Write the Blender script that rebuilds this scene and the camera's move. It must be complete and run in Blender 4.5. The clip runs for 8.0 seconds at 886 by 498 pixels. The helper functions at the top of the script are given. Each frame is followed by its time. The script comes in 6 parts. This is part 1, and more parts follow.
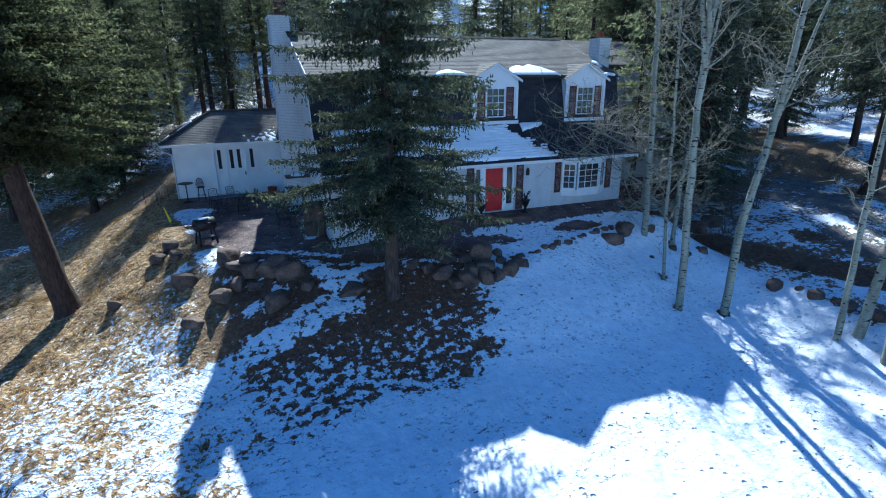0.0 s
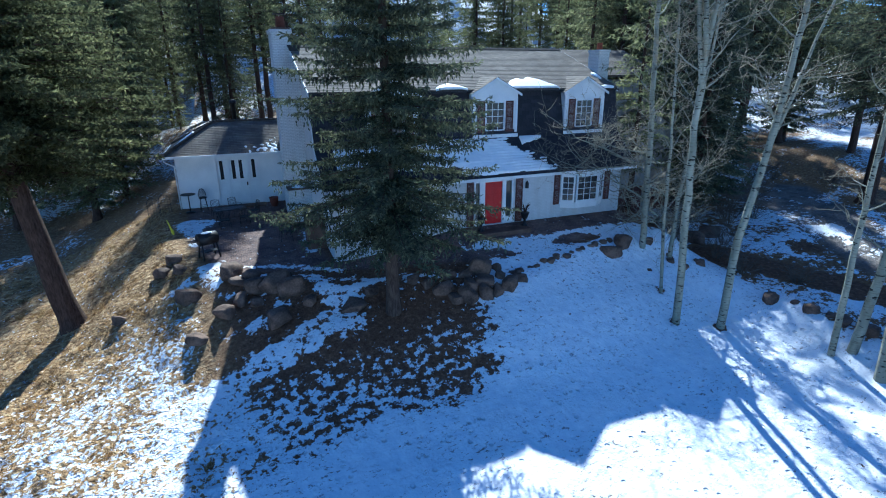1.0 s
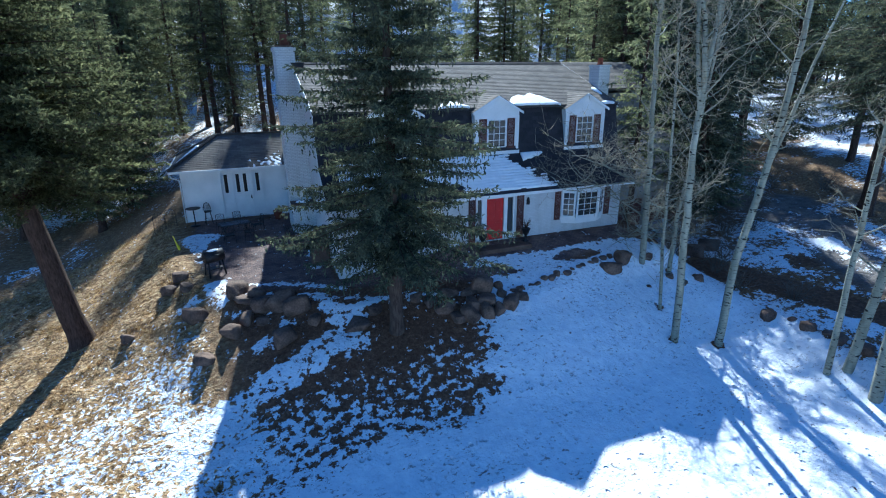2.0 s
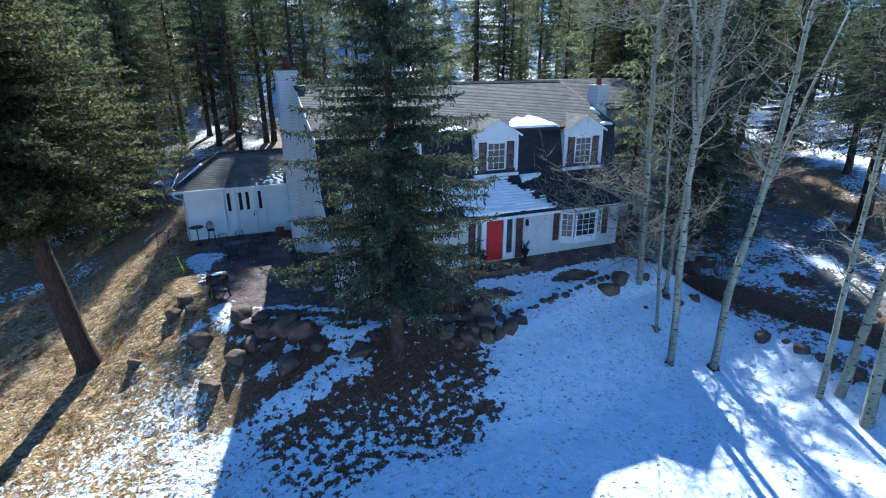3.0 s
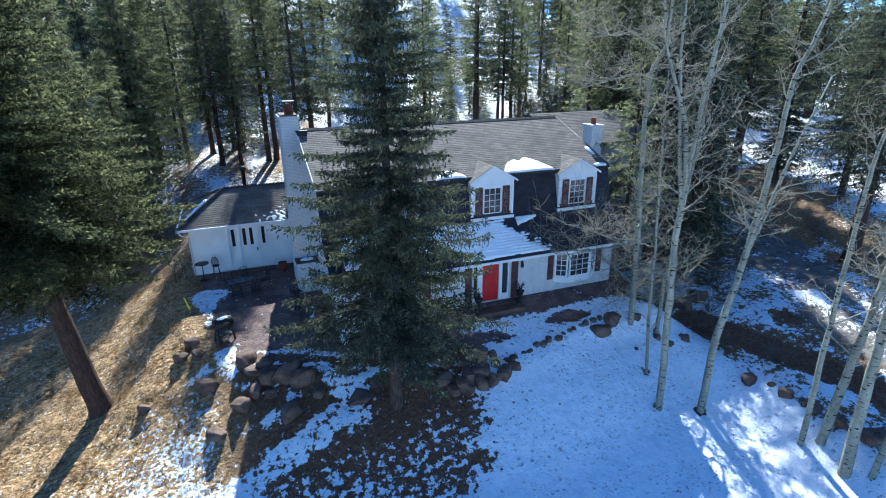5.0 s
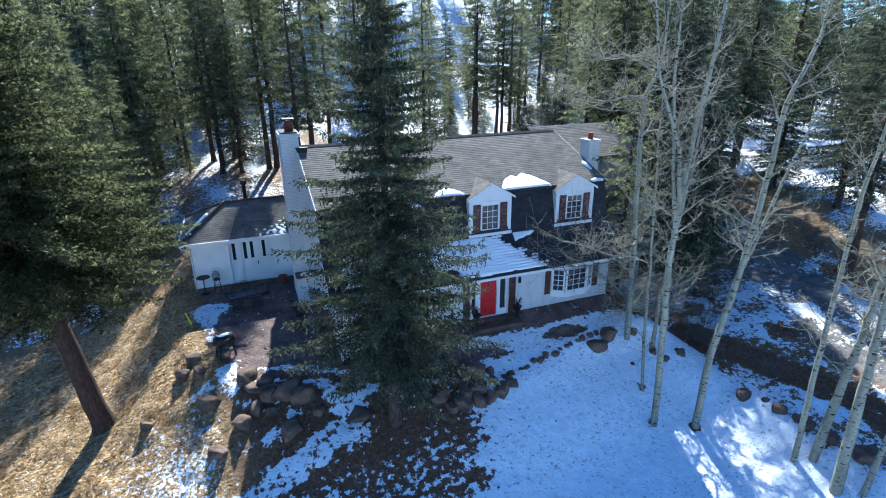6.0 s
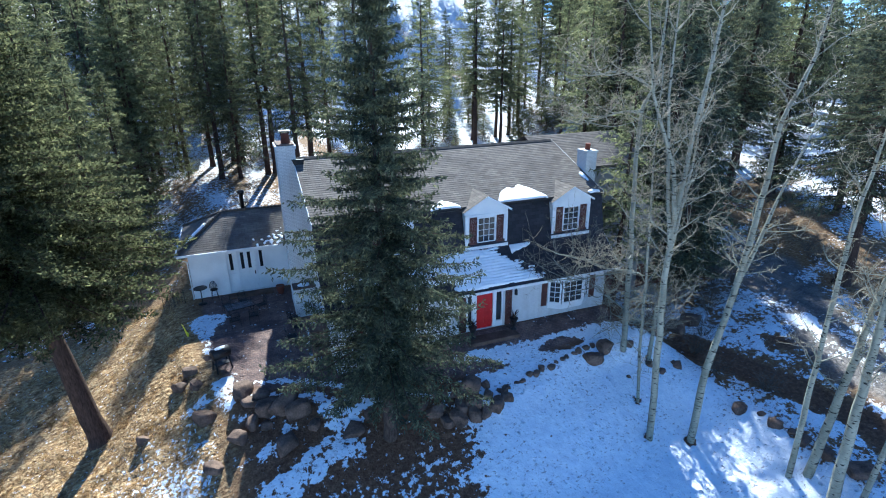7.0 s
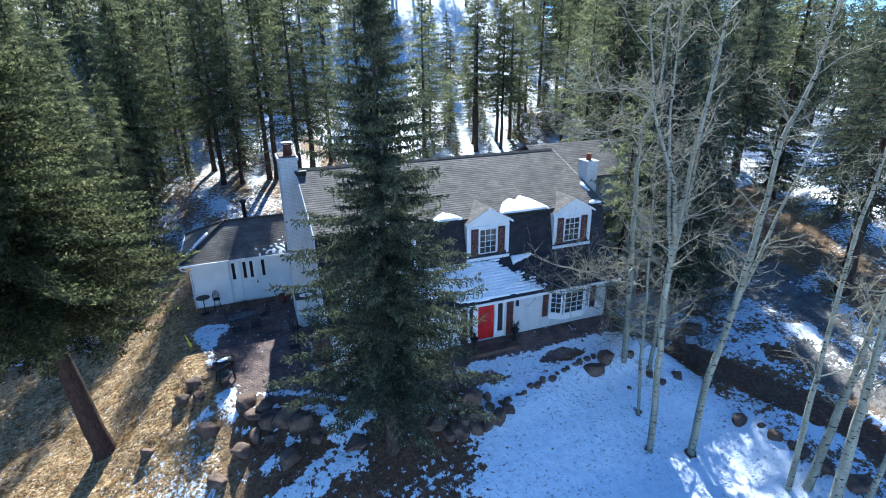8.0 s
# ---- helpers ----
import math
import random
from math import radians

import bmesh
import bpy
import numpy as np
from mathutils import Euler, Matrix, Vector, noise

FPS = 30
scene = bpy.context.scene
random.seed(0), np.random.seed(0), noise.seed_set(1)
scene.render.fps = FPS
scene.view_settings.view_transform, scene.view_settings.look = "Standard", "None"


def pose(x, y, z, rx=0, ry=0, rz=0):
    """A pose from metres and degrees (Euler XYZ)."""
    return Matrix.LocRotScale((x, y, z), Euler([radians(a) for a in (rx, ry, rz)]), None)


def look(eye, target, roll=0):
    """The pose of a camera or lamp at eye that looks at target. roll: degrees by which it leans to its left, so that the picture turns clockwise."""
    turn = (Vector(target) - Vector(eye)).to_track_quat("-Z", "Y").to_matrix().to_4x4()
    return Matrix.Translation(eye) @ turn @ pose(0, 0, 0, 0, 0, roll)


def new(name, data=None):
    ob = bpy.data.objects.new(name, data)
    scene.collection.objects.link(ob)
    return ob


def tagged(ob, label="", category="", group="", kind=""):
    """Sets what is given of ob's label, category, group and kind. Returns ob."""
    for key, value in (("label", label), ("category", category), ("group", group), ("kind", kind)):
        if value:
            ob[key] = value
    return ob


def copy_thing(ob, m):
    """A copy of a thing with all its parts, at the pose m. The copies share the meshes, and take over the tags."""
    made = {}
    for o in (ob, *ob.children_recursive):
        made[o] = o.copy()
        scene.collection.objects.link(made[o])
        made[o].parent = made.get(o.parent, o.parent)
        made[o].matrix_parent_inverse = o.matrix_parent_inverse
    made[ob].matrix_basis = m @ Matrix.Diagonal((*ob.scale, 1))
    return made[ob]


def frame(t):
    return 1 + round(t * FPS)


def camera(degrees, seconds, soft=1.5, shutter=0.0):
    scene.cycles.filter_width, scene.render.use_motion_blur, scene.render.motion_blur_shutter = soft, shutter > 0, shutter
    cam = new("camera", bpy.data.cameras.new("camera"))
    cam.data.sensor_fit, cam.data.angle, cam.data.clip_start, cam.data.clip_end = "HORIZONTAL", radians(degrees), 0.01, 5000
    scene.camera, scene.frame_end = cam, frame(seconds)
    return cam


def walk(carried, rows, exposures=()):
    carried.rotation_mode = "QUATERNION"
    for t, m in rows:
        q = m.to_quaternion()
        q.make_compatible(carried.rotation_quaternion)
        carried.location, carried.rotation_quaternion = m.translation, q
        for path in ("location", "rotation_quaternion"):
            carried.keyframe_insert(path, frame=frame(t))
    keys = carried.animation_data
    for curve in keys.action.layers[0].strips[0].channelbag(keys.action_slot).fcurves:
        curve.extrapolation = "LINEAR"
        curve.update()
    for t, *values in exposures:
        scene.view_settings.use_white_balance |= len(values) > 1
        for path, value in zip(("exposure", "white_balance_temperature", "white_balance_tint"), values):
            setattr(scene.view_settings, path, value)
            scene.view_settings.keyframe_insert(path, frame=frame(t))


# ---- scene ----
cam = camera(81.1, 8.0, soft=1.1)
PATH = [
    (0, (0.039, -0.023, 6.051), (0.745, 1.741, 5.427), -0.4),
    (0.5, (0.039, -0.027, 6.419), (0.745, 1.735, 5.789), -0.4),
    (1, (0.051, -0.039, 6.873), (0.754, 1.721, 6.235), -0.4),
    (1.5, (0.018, -0.043, 7.324), (0.717, 1.716, 6.679), -0.4),
    (3, (-0.026, -0.007, 9.117), (0.672, 1.746, 8.455), -0.4),
    (3.5, (0.121, 0.019, 9.728), (0.815, 1.771, 9.059), -0.4),
    (4, (0.193, 0.016, 10.309), (0.885, 1.767, 9.636), -0.4),
    (4.5, (0.212, -0.022, 11.018), (0.901, 1.728, 10.338), -0.4),
    (6, (0.337, -0.087, 12.62), (1.022, 1.661, 11.929), -0.5),
    (6.5, (0.494, -0.014, 12.933), (1.176, 1.734, 12.24), -0.5),
    (7, (0.66, 0.051, 13.299), (1.34, 1.798, 12.602), -0.5),
    (7.5, (0.677, 0.102, 13.586), (1.357, 1.849, 12.887), -0.5),
    (8, (0.642, 0.176, 13.962), (1.32, 1.922, 13.26), -0.5),
]
walk(cam, [(t, look(eye, target, roll)) for t, eye, target, roll in PATH], exposures=[(0, 1.26, 4280, 2), (1.5, 1.31, 4300, 2), (3.5, 1.52, 4420, 3), (8, 1.8, 4530, 4)])

# ---- daylight: a low winter sun behind the house ----
SUN_AZ, SUN_EL = 16.4, 36.9  # degrees from +y towards +x, degrees up
world = bpy.data.worlds.new("world")
scene.world = world
world.use_nodes = True
wn = world.node_tree.nodes
sky = wn.new("ShaderNodeTexSky")
sky.sky_type = "NISHITA"
sky.sun_disc = False
sky.sun_elevation = radians(SUN_EL)
sky.sun_rotation = radians(SUN_AZ)
sky.altitude = 2400
sky.air_density, sky.dust_density, sky.ozone_density = 1.0, 0.0, 4.0
world.node_tree.links.new(sky.outputs[0], wn["Background"].inputs[0])
wn["Background"].inputs[1].default_value = 0.066
sun = new("sun", bpy.data.lights.new("sun", "SUN"))
sun.data.energy, sun.data.angle, sun.data.color = 5.0, radians(0.55), (1.0, 0.83, 0.6)
to_sun = Vector((math.sin(radians(SUN_AZ)) * math.cos(radians(SUN_EL)), math.cos(radians(SUN_AZ)) * math.cos(radians(SUN_EL)), math.sin(radians(SUN_EL))))
sun.matrix_world = look((0, 0, 60), Vector((0, 0, 60)) - to_sun)
tagged(sun, "low winter sun", "sun", kind="structure")


# ---- materials ----
def material(name, rough=0.8, metal=0.0, spec=0.3):
    m = bpy.data.materials.new(name)
    m.use_nodes = True
    b = m.node_tree.nodes["Principled BSDF"]
    b.inputs["Roughness"].default_value = rough
    b.inputs["Metallic"].default_value = metal
    b.inputs["Specular IOR Level"].default_value = spec
    return m, m.node_tree.nodes, m.node_tree.links, b


def coords(nt, scale=(1, 1, 1), rot=(0, 0, 0), world_space=True):
    n, l = nt.nodes, nt.links
    mp = n.new("ShaderNodeMapping")
    mp.inputs["Scale"].default_value, mp.inputs["Rotation"].default_value = scale, rot
    if world_space:
        g = n.new("ShaderNodeNewGeometry")
        l.new(g.outputs["Position"], mp.inputs["Vector"])
    else:
        g = n.new("ShaderNodeTexCoord")
        l.new(g.outputs["Object"], mp.inputs["Vector"])
    return mp.outputs[0]


def noise_tex(nt, vec, scale, detail=4.0, rough=0.55):
    t = nt.nodes.new("ShaderNodeTexNoise")
    t.inputs["Scale"].default_value, t.inputs["Detail"].default_value, t.inputs["Roughness"].default_value = scale, detail, rough
    nt.links.new(vec, t.inputs["Vector"])
    return t.outputs["Fac"]


def ramp_node(nt, fac, stops):
    r = nt.nodes.new("ShaderNodeValToRGB")
    while len(r.color_ramp.elements) < len(stops):
        r.color_ramp.elements.new(0.5)
    for e, (p, c) in zip(r.color_ramp.elements, stops):
        e.position, e.color = p, (*c, 1) if len(c) == 3 else c
    nt.links.new(fac, r.inputs[0])
    return r.outputs[0]


def mix(nt, fac, a, b, mode="MIX"):
    m = nt.nodes.new("ShaderNodeMix")
    m.data_type, m.blend_type = "RGBA", mode
    for sock, v in ((m.inputs[0], fac), (m.inputs[6], a), (m.inputs[7], b)):
        if isinstance(v, (int, float)):
            sock.default_value = v
        elif isinstance(v, tuple):
            sock.default_value = (*v, 1) if len(v) == 3 else v
        else:
            nt.links.new(v, sock)
    return m.outputs[2]


def arith(nt, op, a, b=0.0):
    m = nt.nodes.new("ShaderNodeMath")
    m.operation = op
    for sock, v in ((m.inputs[0], a), (m.inputs[1], b)):
        if isinstance(v, (int, float)):
            sock.default_value = v
        else:
            nt.links.new(v, sock)
    return m.outputs[0]


def bump(nt, bsdf, height, strength=0.4, dist=0.02):
    b = nt.nodes.new("ShaderNodeBump")
    b.inputs["Strength"].default_value, b.inputs["Distance"].default_value = strength, dist
    nt.links.new(height, b.inputs["Height"])
    nt.links.new(b.outputs[0], bsdf.inputs["Normal"])


def mottled(name, dark, light, scale, rough=0.8, fine=30.0, bump_d=0.01, metal=0.0, spec=0.3, own=False):
    """Two scales of variation between two tones, with a fine relief."""
    m, n, l, b = material(name, rough, metal, spec)
    v = coords(m.node_tree, world_space=not own)
    big, small = noise_tex(m.node_tree, v, scale), noise_tex(m.node_tree, v, fine)
    f = arith(m.node_tree, "ADD", arith(m.node_tree, "MULTIPLY", big, 0.65), arith(m.node_tree, "MULTIPLY", small, 0.35))
    l.new(ramp_node(m.node_tree, f, [(0.36, dark), (0.64, light)]), b.inputs["Base Color"])
    bump(m.node_tree, b, small, 0.5, bump_d)
    return m


def foliage(name, dark, light, tip, through_share, clump_size=1.1):
    m, n, l, b = material(name, 0.8, 0.0, 0.08)
    g = n.new("ShaderNodeNewGeometry")
    oi = n.new("ShaderNodeObjectInfo")
    c = ramp_node(m.node_tree, g.outputs["Random Per Island"], [(0.0, dark), (0.75, light), (1.0, tip)])
    hsv = n.new("ShaderNodeHueSaturation")
    clump = ramp_node(m.node_tree, noise_tex(m.node_tree, coords(m.node_tree), clump_size, 4.0, 0.6), [(0.34, (0.45, 0.48, 0.54)), (0.66, (1.65, 1.6, 1.45))])
    l.new(mix(m.node_tree, 1.0, c, clump, "MULTIPLY"), hsv.inputs["Color"])
    vary = n.new("ShaderNodeMapRange")
    vary.inputs["To Min"].default_value, vary.inputs["To Max"].default_value = 0.7, 1.25
    l.new(oi.outputs["Random"], vary.inputs["Value"])
    l.new(vary.outputs[0], hsv.inputs["Value"])
    l.new(hsv.outputs[0], b.inputs["Base Color"])
    tr = n.new("ShaderNodeBsdfTranslucent")
    l.new(hsv.outputs[0], tr.inputs["Color"])
    ms = n.new("ShaderNodeMixShader")
    ms.inputs[0].default_value = through_share
    l.new(b.outputs[0], ms.inputs[1])
    l.new(tr.outputs[0], ms.inputs[2])
    l.new(ms.outputs[0], n["Material Output"].inputs["Surface"])
    return m


def ground_material():
    m, n, l, b = material("snowy_ground", 0.85, 0, 0.2)
    nt = m.node_tree
    v = coords(nt)
    at = n.new("ShaderNodeAttribute")
    at.attribute_name = "snow"
    ag = n.new("ShaderNodeAttribute")
    ag.attribute_name = "grass"
    ap = n.new("ShaderNodeAttribute")
    ap.attribute_name = "paved"
    wide, close, fine = noise_tex(nt, v, 3.6, 3.0, 0.5), noise_tex(nt, v, 6.2, 2.0, 0.5), noise_tex(nt, v, 11.0, 5.0, 0.65)
    blobs = arith(nt, "ADD", arith(nt, "MULTIPLY", wide, arith(nt, "SUBTRACT", 1.0, ag.outputs["Fac"])), arith(nt, "MULTIPLY", close, ag.outputs["Fac"]))
    f = arith(nt, "ADD", arith(nt, "MULTIPLY", arith(nt, "SUBTRACT", blobs, 0.5), 2.3), arith(nt, "MULTIPLY", arith(nt, "SUBTRACT", fine, 0.5), 1.1))
    cover = arith(nt, "ADD", at.outputs["Fac"], f)
    cover = ramp_node(nt, cover, [(0.43, (0, 0, 0)), (0.57, (1, 1, 1))])
    dirt = ramp_node(nt, noise_tex(nt, v, 6.0, 6.0, 0.7), [(0.3, (0.06, 0.031, 0.016)), (0.52, (0.13, 0.073, 0.039)), (0.72, (0.25, 0.15, 0.083))])
    straw = ramp_node(nt, noise_tex(nt, coords(nt, (4.5, 7, 5)), 1.0, 7.0, 0.75), [(0.35, (0.085, 0.047, 0.02)), (0.5, (0.34, 0.21, 0.088)), (0.65, (0.66, 0.5, 0.26))])
    bare = mix(nt, ag.outputs["Fac"], dirt, straw)
    br = n.new("ShaderNodeTexBrick")
    br.inputs["Scale"].default_value, br.inputs["Brick Width"].default_value, br.inputs["Row Height"].default_value = 1.0, 0.21, 0.105
    br.inputs["Mortar Size"].default_value, br.inputs["Color1"].default_value, br.inputs["Color2"].default_value = 0.012, (0.25, 0.17, 0.135, 1), (0.16, 0.11, 0.094, 1)
    br.inputs["Mortar"].default_value = (0.11, 0.09, 0.08, 1)
    l.new(coords(nt), br.inputs["Vector"])
    stain = ramp_node(nt, noise_tex(nt, v, 1.3, 5.0), [(0.35, (0.55, 0.55, 0.6)), (0.65, (1.15, 1.1, 1.05))])
    bare = mix(nt, ap.outputs["Fac"], bare, mix(nt, 1.0, br.outputs["Color"], stain, "MULTIPLY"))
    av = n.new("ShaderNodeAttribute")
    av.attribute_name = "gravel"
    gravel = ramp_node(nt, noise_tex(nt, coords(nt, (1, 1, 1)), 9.0, 6.0, 0.7), [(0.3, (0.12, 0.105, 0.09)), (0.7, (0.3, 0.275, 0.24))])
    bare = mix(nt, av.outputs["Fac"], bare, mix(nt, 1.0, gravel, stain, "MULTIPLY"))
    white = ramp_node(nt, noise_tex(nt, v, 3.0, 5.0), [(0.3, (0.72, 0.74, 0.78)), (0.7, (0.86, 0.87, 0.88))])
    litter = ramp_node(nt, noise_tex(nt, coords(nt, (5, 9, 5)), 1.0, 5.0, 0.75), [(0.575, (0, 0, 0)), (0.62, (1, 1, 1))])
    litter = arith(nt, "MULTIPLY", litter, ramp_node(nt, noise_tex(nt, v, 0.5, 3.0), [(0.4, (0.15, 0.15, 0.15)), (0.6, (0.9, 0.9, 0.9))]))
    white = mix(nt, litter, white, (0.12, 0.085, 0.055))
    l.new(mix(nt, cover, bare, white), b.inputs["Base Color"])
    dents = n.new("ShaderNodeTexVoronoi")
    dents.inputs["Scale"].default_value = 3.1
    l.new(v, dents.inputs["Vector"])
    pit = ramp_node(nt, dents.outputs["Distance"], [(0.1, (0, 0, 0)), (0.26, (1, 1, 1))])
    some = ramp_node(nt, dents.outputs["Color"], [(0.45, (0, 0, 0)), (0.55, (1, 1, 1))])
    trodden = ramp_node(nt, noise_tex(nt, v, 0.45, 3.0), [(0.4, (0.2, 0.2, 0.2)), (0.6, (1, 1, 1))])
    pits = arith(nt, "MULTIPLY", arith(nt, "MULTIPLY", arith(nt, "SUBTRACT", 1.0, pit), some), trodden)
    crumbs = arith(nt, "MULTIPLY", noise_tex(nt, v, 7.0, 3.0, 0.6), trodden)
    h = arith(nt, "ADD", arith(nt, "MULTIPLY", noise_tex(nt, v, 1.6, 3.0, 0.5), 1.2), arith(nt, "MULTIPLY", cover, 0.45))
    clods = n.new("ShaderNodeTexVoronoi")
    clods.inputs["Scale"].default_value = 5.5
    warp = n.new("ShaderNodeVectorMath")
    warp.operation = "ADD"
    l.new(v, warp.inputs[0])
    l.new(ramp_node(nt, noise_tex(nt, v, 4.0, 3.0), [(0.3, (0, 0, 0)), (0.7, (0.25, 0.25, 0.25))]), warp.inputs[1])
    l.new(warp.outputs[0], clods.inputs["Vector"])
    lumps = arith(nt, "MULTIPLY", arith(nt, "SUBTRACT", 0.7, clods.outputs["Distance"]), arith(nt, "MULTIPLY", ag.outputs["Fac"], 1.3))
    rough_soil = arith(nt, "ADD", lumps, arith(nt, "MULTIPLY", fine, arith(nt, "SUBTRACT", 1.15, cover)))
    h = arith(nt, "ADD", h, arith(nt, "SUBTRACT", arith(nt, "ADD", rough_soil, arith(nt, "MULTIPLY", crumbs, 0.7)), arith(nt, "MULTIPLY", pits, 1.5)))
    bump(nt, b, h, 0.9, 0.085)
    return m


def shingle(name, dark, light):
    m, n, l, b = material(name, 0.9, 0, 0.2)
    nt = m.node_tree
    br = n.new("ShaderNodeTexBrick")
    br.inputs["Scale"].default_value, br.inputs["Brick Width"].default_value, br.inputs["Row Height"].default_value = 1.0, 0.36, 0.19
    br.inputs["Mortar Size"].default_value, br.inputs["Color1"].default_value, br.inputs["Color2"].default_value = 0.008, (*dark, 1), (*light, 1)
    br.inputs["Mortar"].default_value = tuple(c * 0.75 for c in dark) + (1,)
    uv = n.new("ShaderNodeUVMap")
    l.new(uv.outputs[0], br.inputs["Vector"])
    v = coords(nt)
    stain = ramp_node(nt, noise_tex(nt, v, 0.9, 5.0), [(0.3, (0.7, 0.7, 0.72)), (0.7, (1.2, 1.17, 1.12))])
    l.new(mix(nt, 1.0, br.outputs["Color"], stain, "MULTIPLY"), b.inputs["Base Color"])
    bump(nt, b, noise_tex(nt, v, 60.0), 0.4, 0.006)
    return m


def painted_brick(name, tone, joint):
    m, n, l, b = material(name, 0.7, 0, 0.3)
    nt = m.node_tree
    br = n.new("ShaderNodeTexBrick")
    br.inputs["Scale"].default_value, br.inputs["Brick Width"].default_value, br.inputs["Row Height"].default_value = 1.0, 0.215, 0.075
    br.inputs["Mortar Size"].default_value = 0.009
    br.inputs["Color1"].default_value, br.inputs["Color2"].default_value = (*tone, 1), tuple(c * 0.93 for c in tone) + (1,)
    br.inputs["Mortar"].default_value = tuple(c * joint for c in tone) + (1,)
    uv = n.new("ShaderNodeUVMap")
    l.new(uv.outputs[0], br.inputs["Vector"])
    v = coords(nt)
    dirt = ramp_node(nt, noise_tex(nt, coords(nt, (2, 2, 0.5)), 1.5, 6.0, 0.65), [(0.3, (0.86, 0.85, 0.83)), (0.6, (1, 1, 1))])
    l.new(mix(nt, 1.0, br.outputs["Color"], dirt, "MULTIPLY"), b.inputs["Base Color"])
    bump(nt, b, arith(nt, "ADD", br.outputs["Fac"], arith(nt, "MULTIPLY", noise_tex(nt, v, 40.0), -0.4)), -0.5, 0.008)
    return m


def bark_material(name, dark, light, stretch=(6, 6, 1.2)):
    m, n, l, b = material(name, 0.95, 0, 0.15)
    nt = m.node_tree
    f = noise_tex(nt, coords(nt, stretch), 2.5, 6.0, 0.7)
    l.new(ramp_node(nt, f, [(0.32, dark), (0.62, light)]), b.inputs["Base Color"])
    bump(nt, b, f, 0.9, 0.03)
    return m


def aspen_bark():
    m, n, l, b = material("aspen_bark", 0.75, 0, 0.25)
    nt = m.node_tree
    tone = ramp_node(nt, noise_tex(nt, coords(nt, (1.5, 1.5, 0.5)), 2.0, 4.0), [(0.3, (0.18, 0.18, 0.135)), (0.7, (0.34, 0.336, 0.26))])
    scar = ramp_node(nt, noise_tex(nt, coords(nt, (1.6, 1.6, 5.5)), 2.6, 2.0, 0.5), [(0.605, (1, 1, 1)), (0.645, (0.05, 0.045, 0.04))])
    ring = ramp_node(nt, noise_tex(nt, coords(nt, (1.2, 1.2, 12)), 2.0, 3.0), [(0.5, (1, 1, 1)), (0.7, (0.7, 0.68, 0.62))])
    c = mix(nt, 1.0, mix(nt, 1.0, tone, scar, "MULTIPLY"), ring, "MULTIPLY")
    l.new(c, b.inputs["Base Color"])
    bump(nt, b, noise_tex(nt, coords(nt, (3, 3, 12)), 3.0), 0.3, 0.01)
    return m


def glass_material():
    m, n, l, b = material("window_glass", 0.05, 0, 0.5)
    b.inputs["Base Color"].default_value = (0.035, 0.036, 0.036, 1)
    return m


GROUND = ground_material()
WHITE = mottled("white_paint", (0.66, 0.67, 0.67), (0.8, 0.805, 0.8), 1.2, 0.55, 25.0, 0.004)
BRICK = painted_brick("white_painted_brick", (0.59, 0.6, 0.6), 0.84)
OLD_BRICK = painted_brick("weathered_painted_brick", (0.66, 0.665, 0.65), 0.6)
ROOF = shingle("grey_shingle", (0.115, 0.1, 0.085), (0.165, 0.145, 0.125))
ROOF_DARK = shingle("dark_shingle", (0.03, 0.031, 0.037), (0.046, 0.046, 0.054))
RED = mottled("red_door_paint", (0.36, 0.009, 0.011), (0.5, 0.015, 0.016), 2.0, 0.4, 18.0, 0.002)
SHUTTER = mottled("red_brown_shutter", (0.062, 0.028, 0.023), (0.12, 0.05, 0.038), 3.0, 0.65, 30.0, 0.003)
GLASS = glass_material()
TINTED = mottled("dark_tinted_glass", (0.012, 0.013, 0.016), (0.02, 0.021, 0.024), 3.0, 0.25, 20.0, 0.0005, 0.0, 0.12)
BARK = bark_material("pine_bark", (0.02, 0.014, 0.011), (0.09, 0.058, 0.042))
SPRUCE_BARK = bark_material("spruce_bark", (0.03, 0.021, 0.016), (0.11, 0.08, 0.06))
ASPEN = aspen_bark()
TWIG = mottled("twig_bark", (0.17, 0.147, 0.1), (0.37, 0.32, 0.215), 2.0, 0.85, 20.0, 0.003)
SPRUCE = foliage("blue_spruce_needles", (0.07, 0.082, 0.058), (0.115, 0.128, 0.08), (0.2, 0.2, 0.11), 0.42, 2.0)
PINE = foliage("pine_needles", (0.09, 0.102, 0.052), (0.165, 0.175, 0.09), (0.25, 0.248, 0.125), 0.5)
NEEDLES = foliage("olive_pine_needles", (0.1, 0.112, 0.054), (0.19, 0.2, 0.097), (0.28, 0.278, 0.135), 0.64, 1.3)
ROCK = mottled("granite_boulder", (0.048, 0.033, 0.024), (0.2, 0.133, 0.092), 2.2, 0.9, 14.0, 0.05)
SNOW = mottled("roof_snow", (0.78, 0.8, 0.83), (0.88, 0.89, 0.9), 2.0, 0.75, 14.0, 0.02)
IRON = mottled("black_iron", (0.012, 0.012, 0.013), (0.03, 0.029, 0.03), 4.0, 0.5, 40.0, 0.002, 0.3)
TERRACOTTA = mottled("terracotta", (0.11, 0.035, 0.022), (0.19, 0.06, 0.036), 4.0, 0.8, 30.0, 0.003)
BROWN_WOOD = mottled("weathered_brown_wood", (0.06, 0.04, 0.028), (0.15, 0.1, 0.07), 2.0, 0.85, 25.0, 0.006)


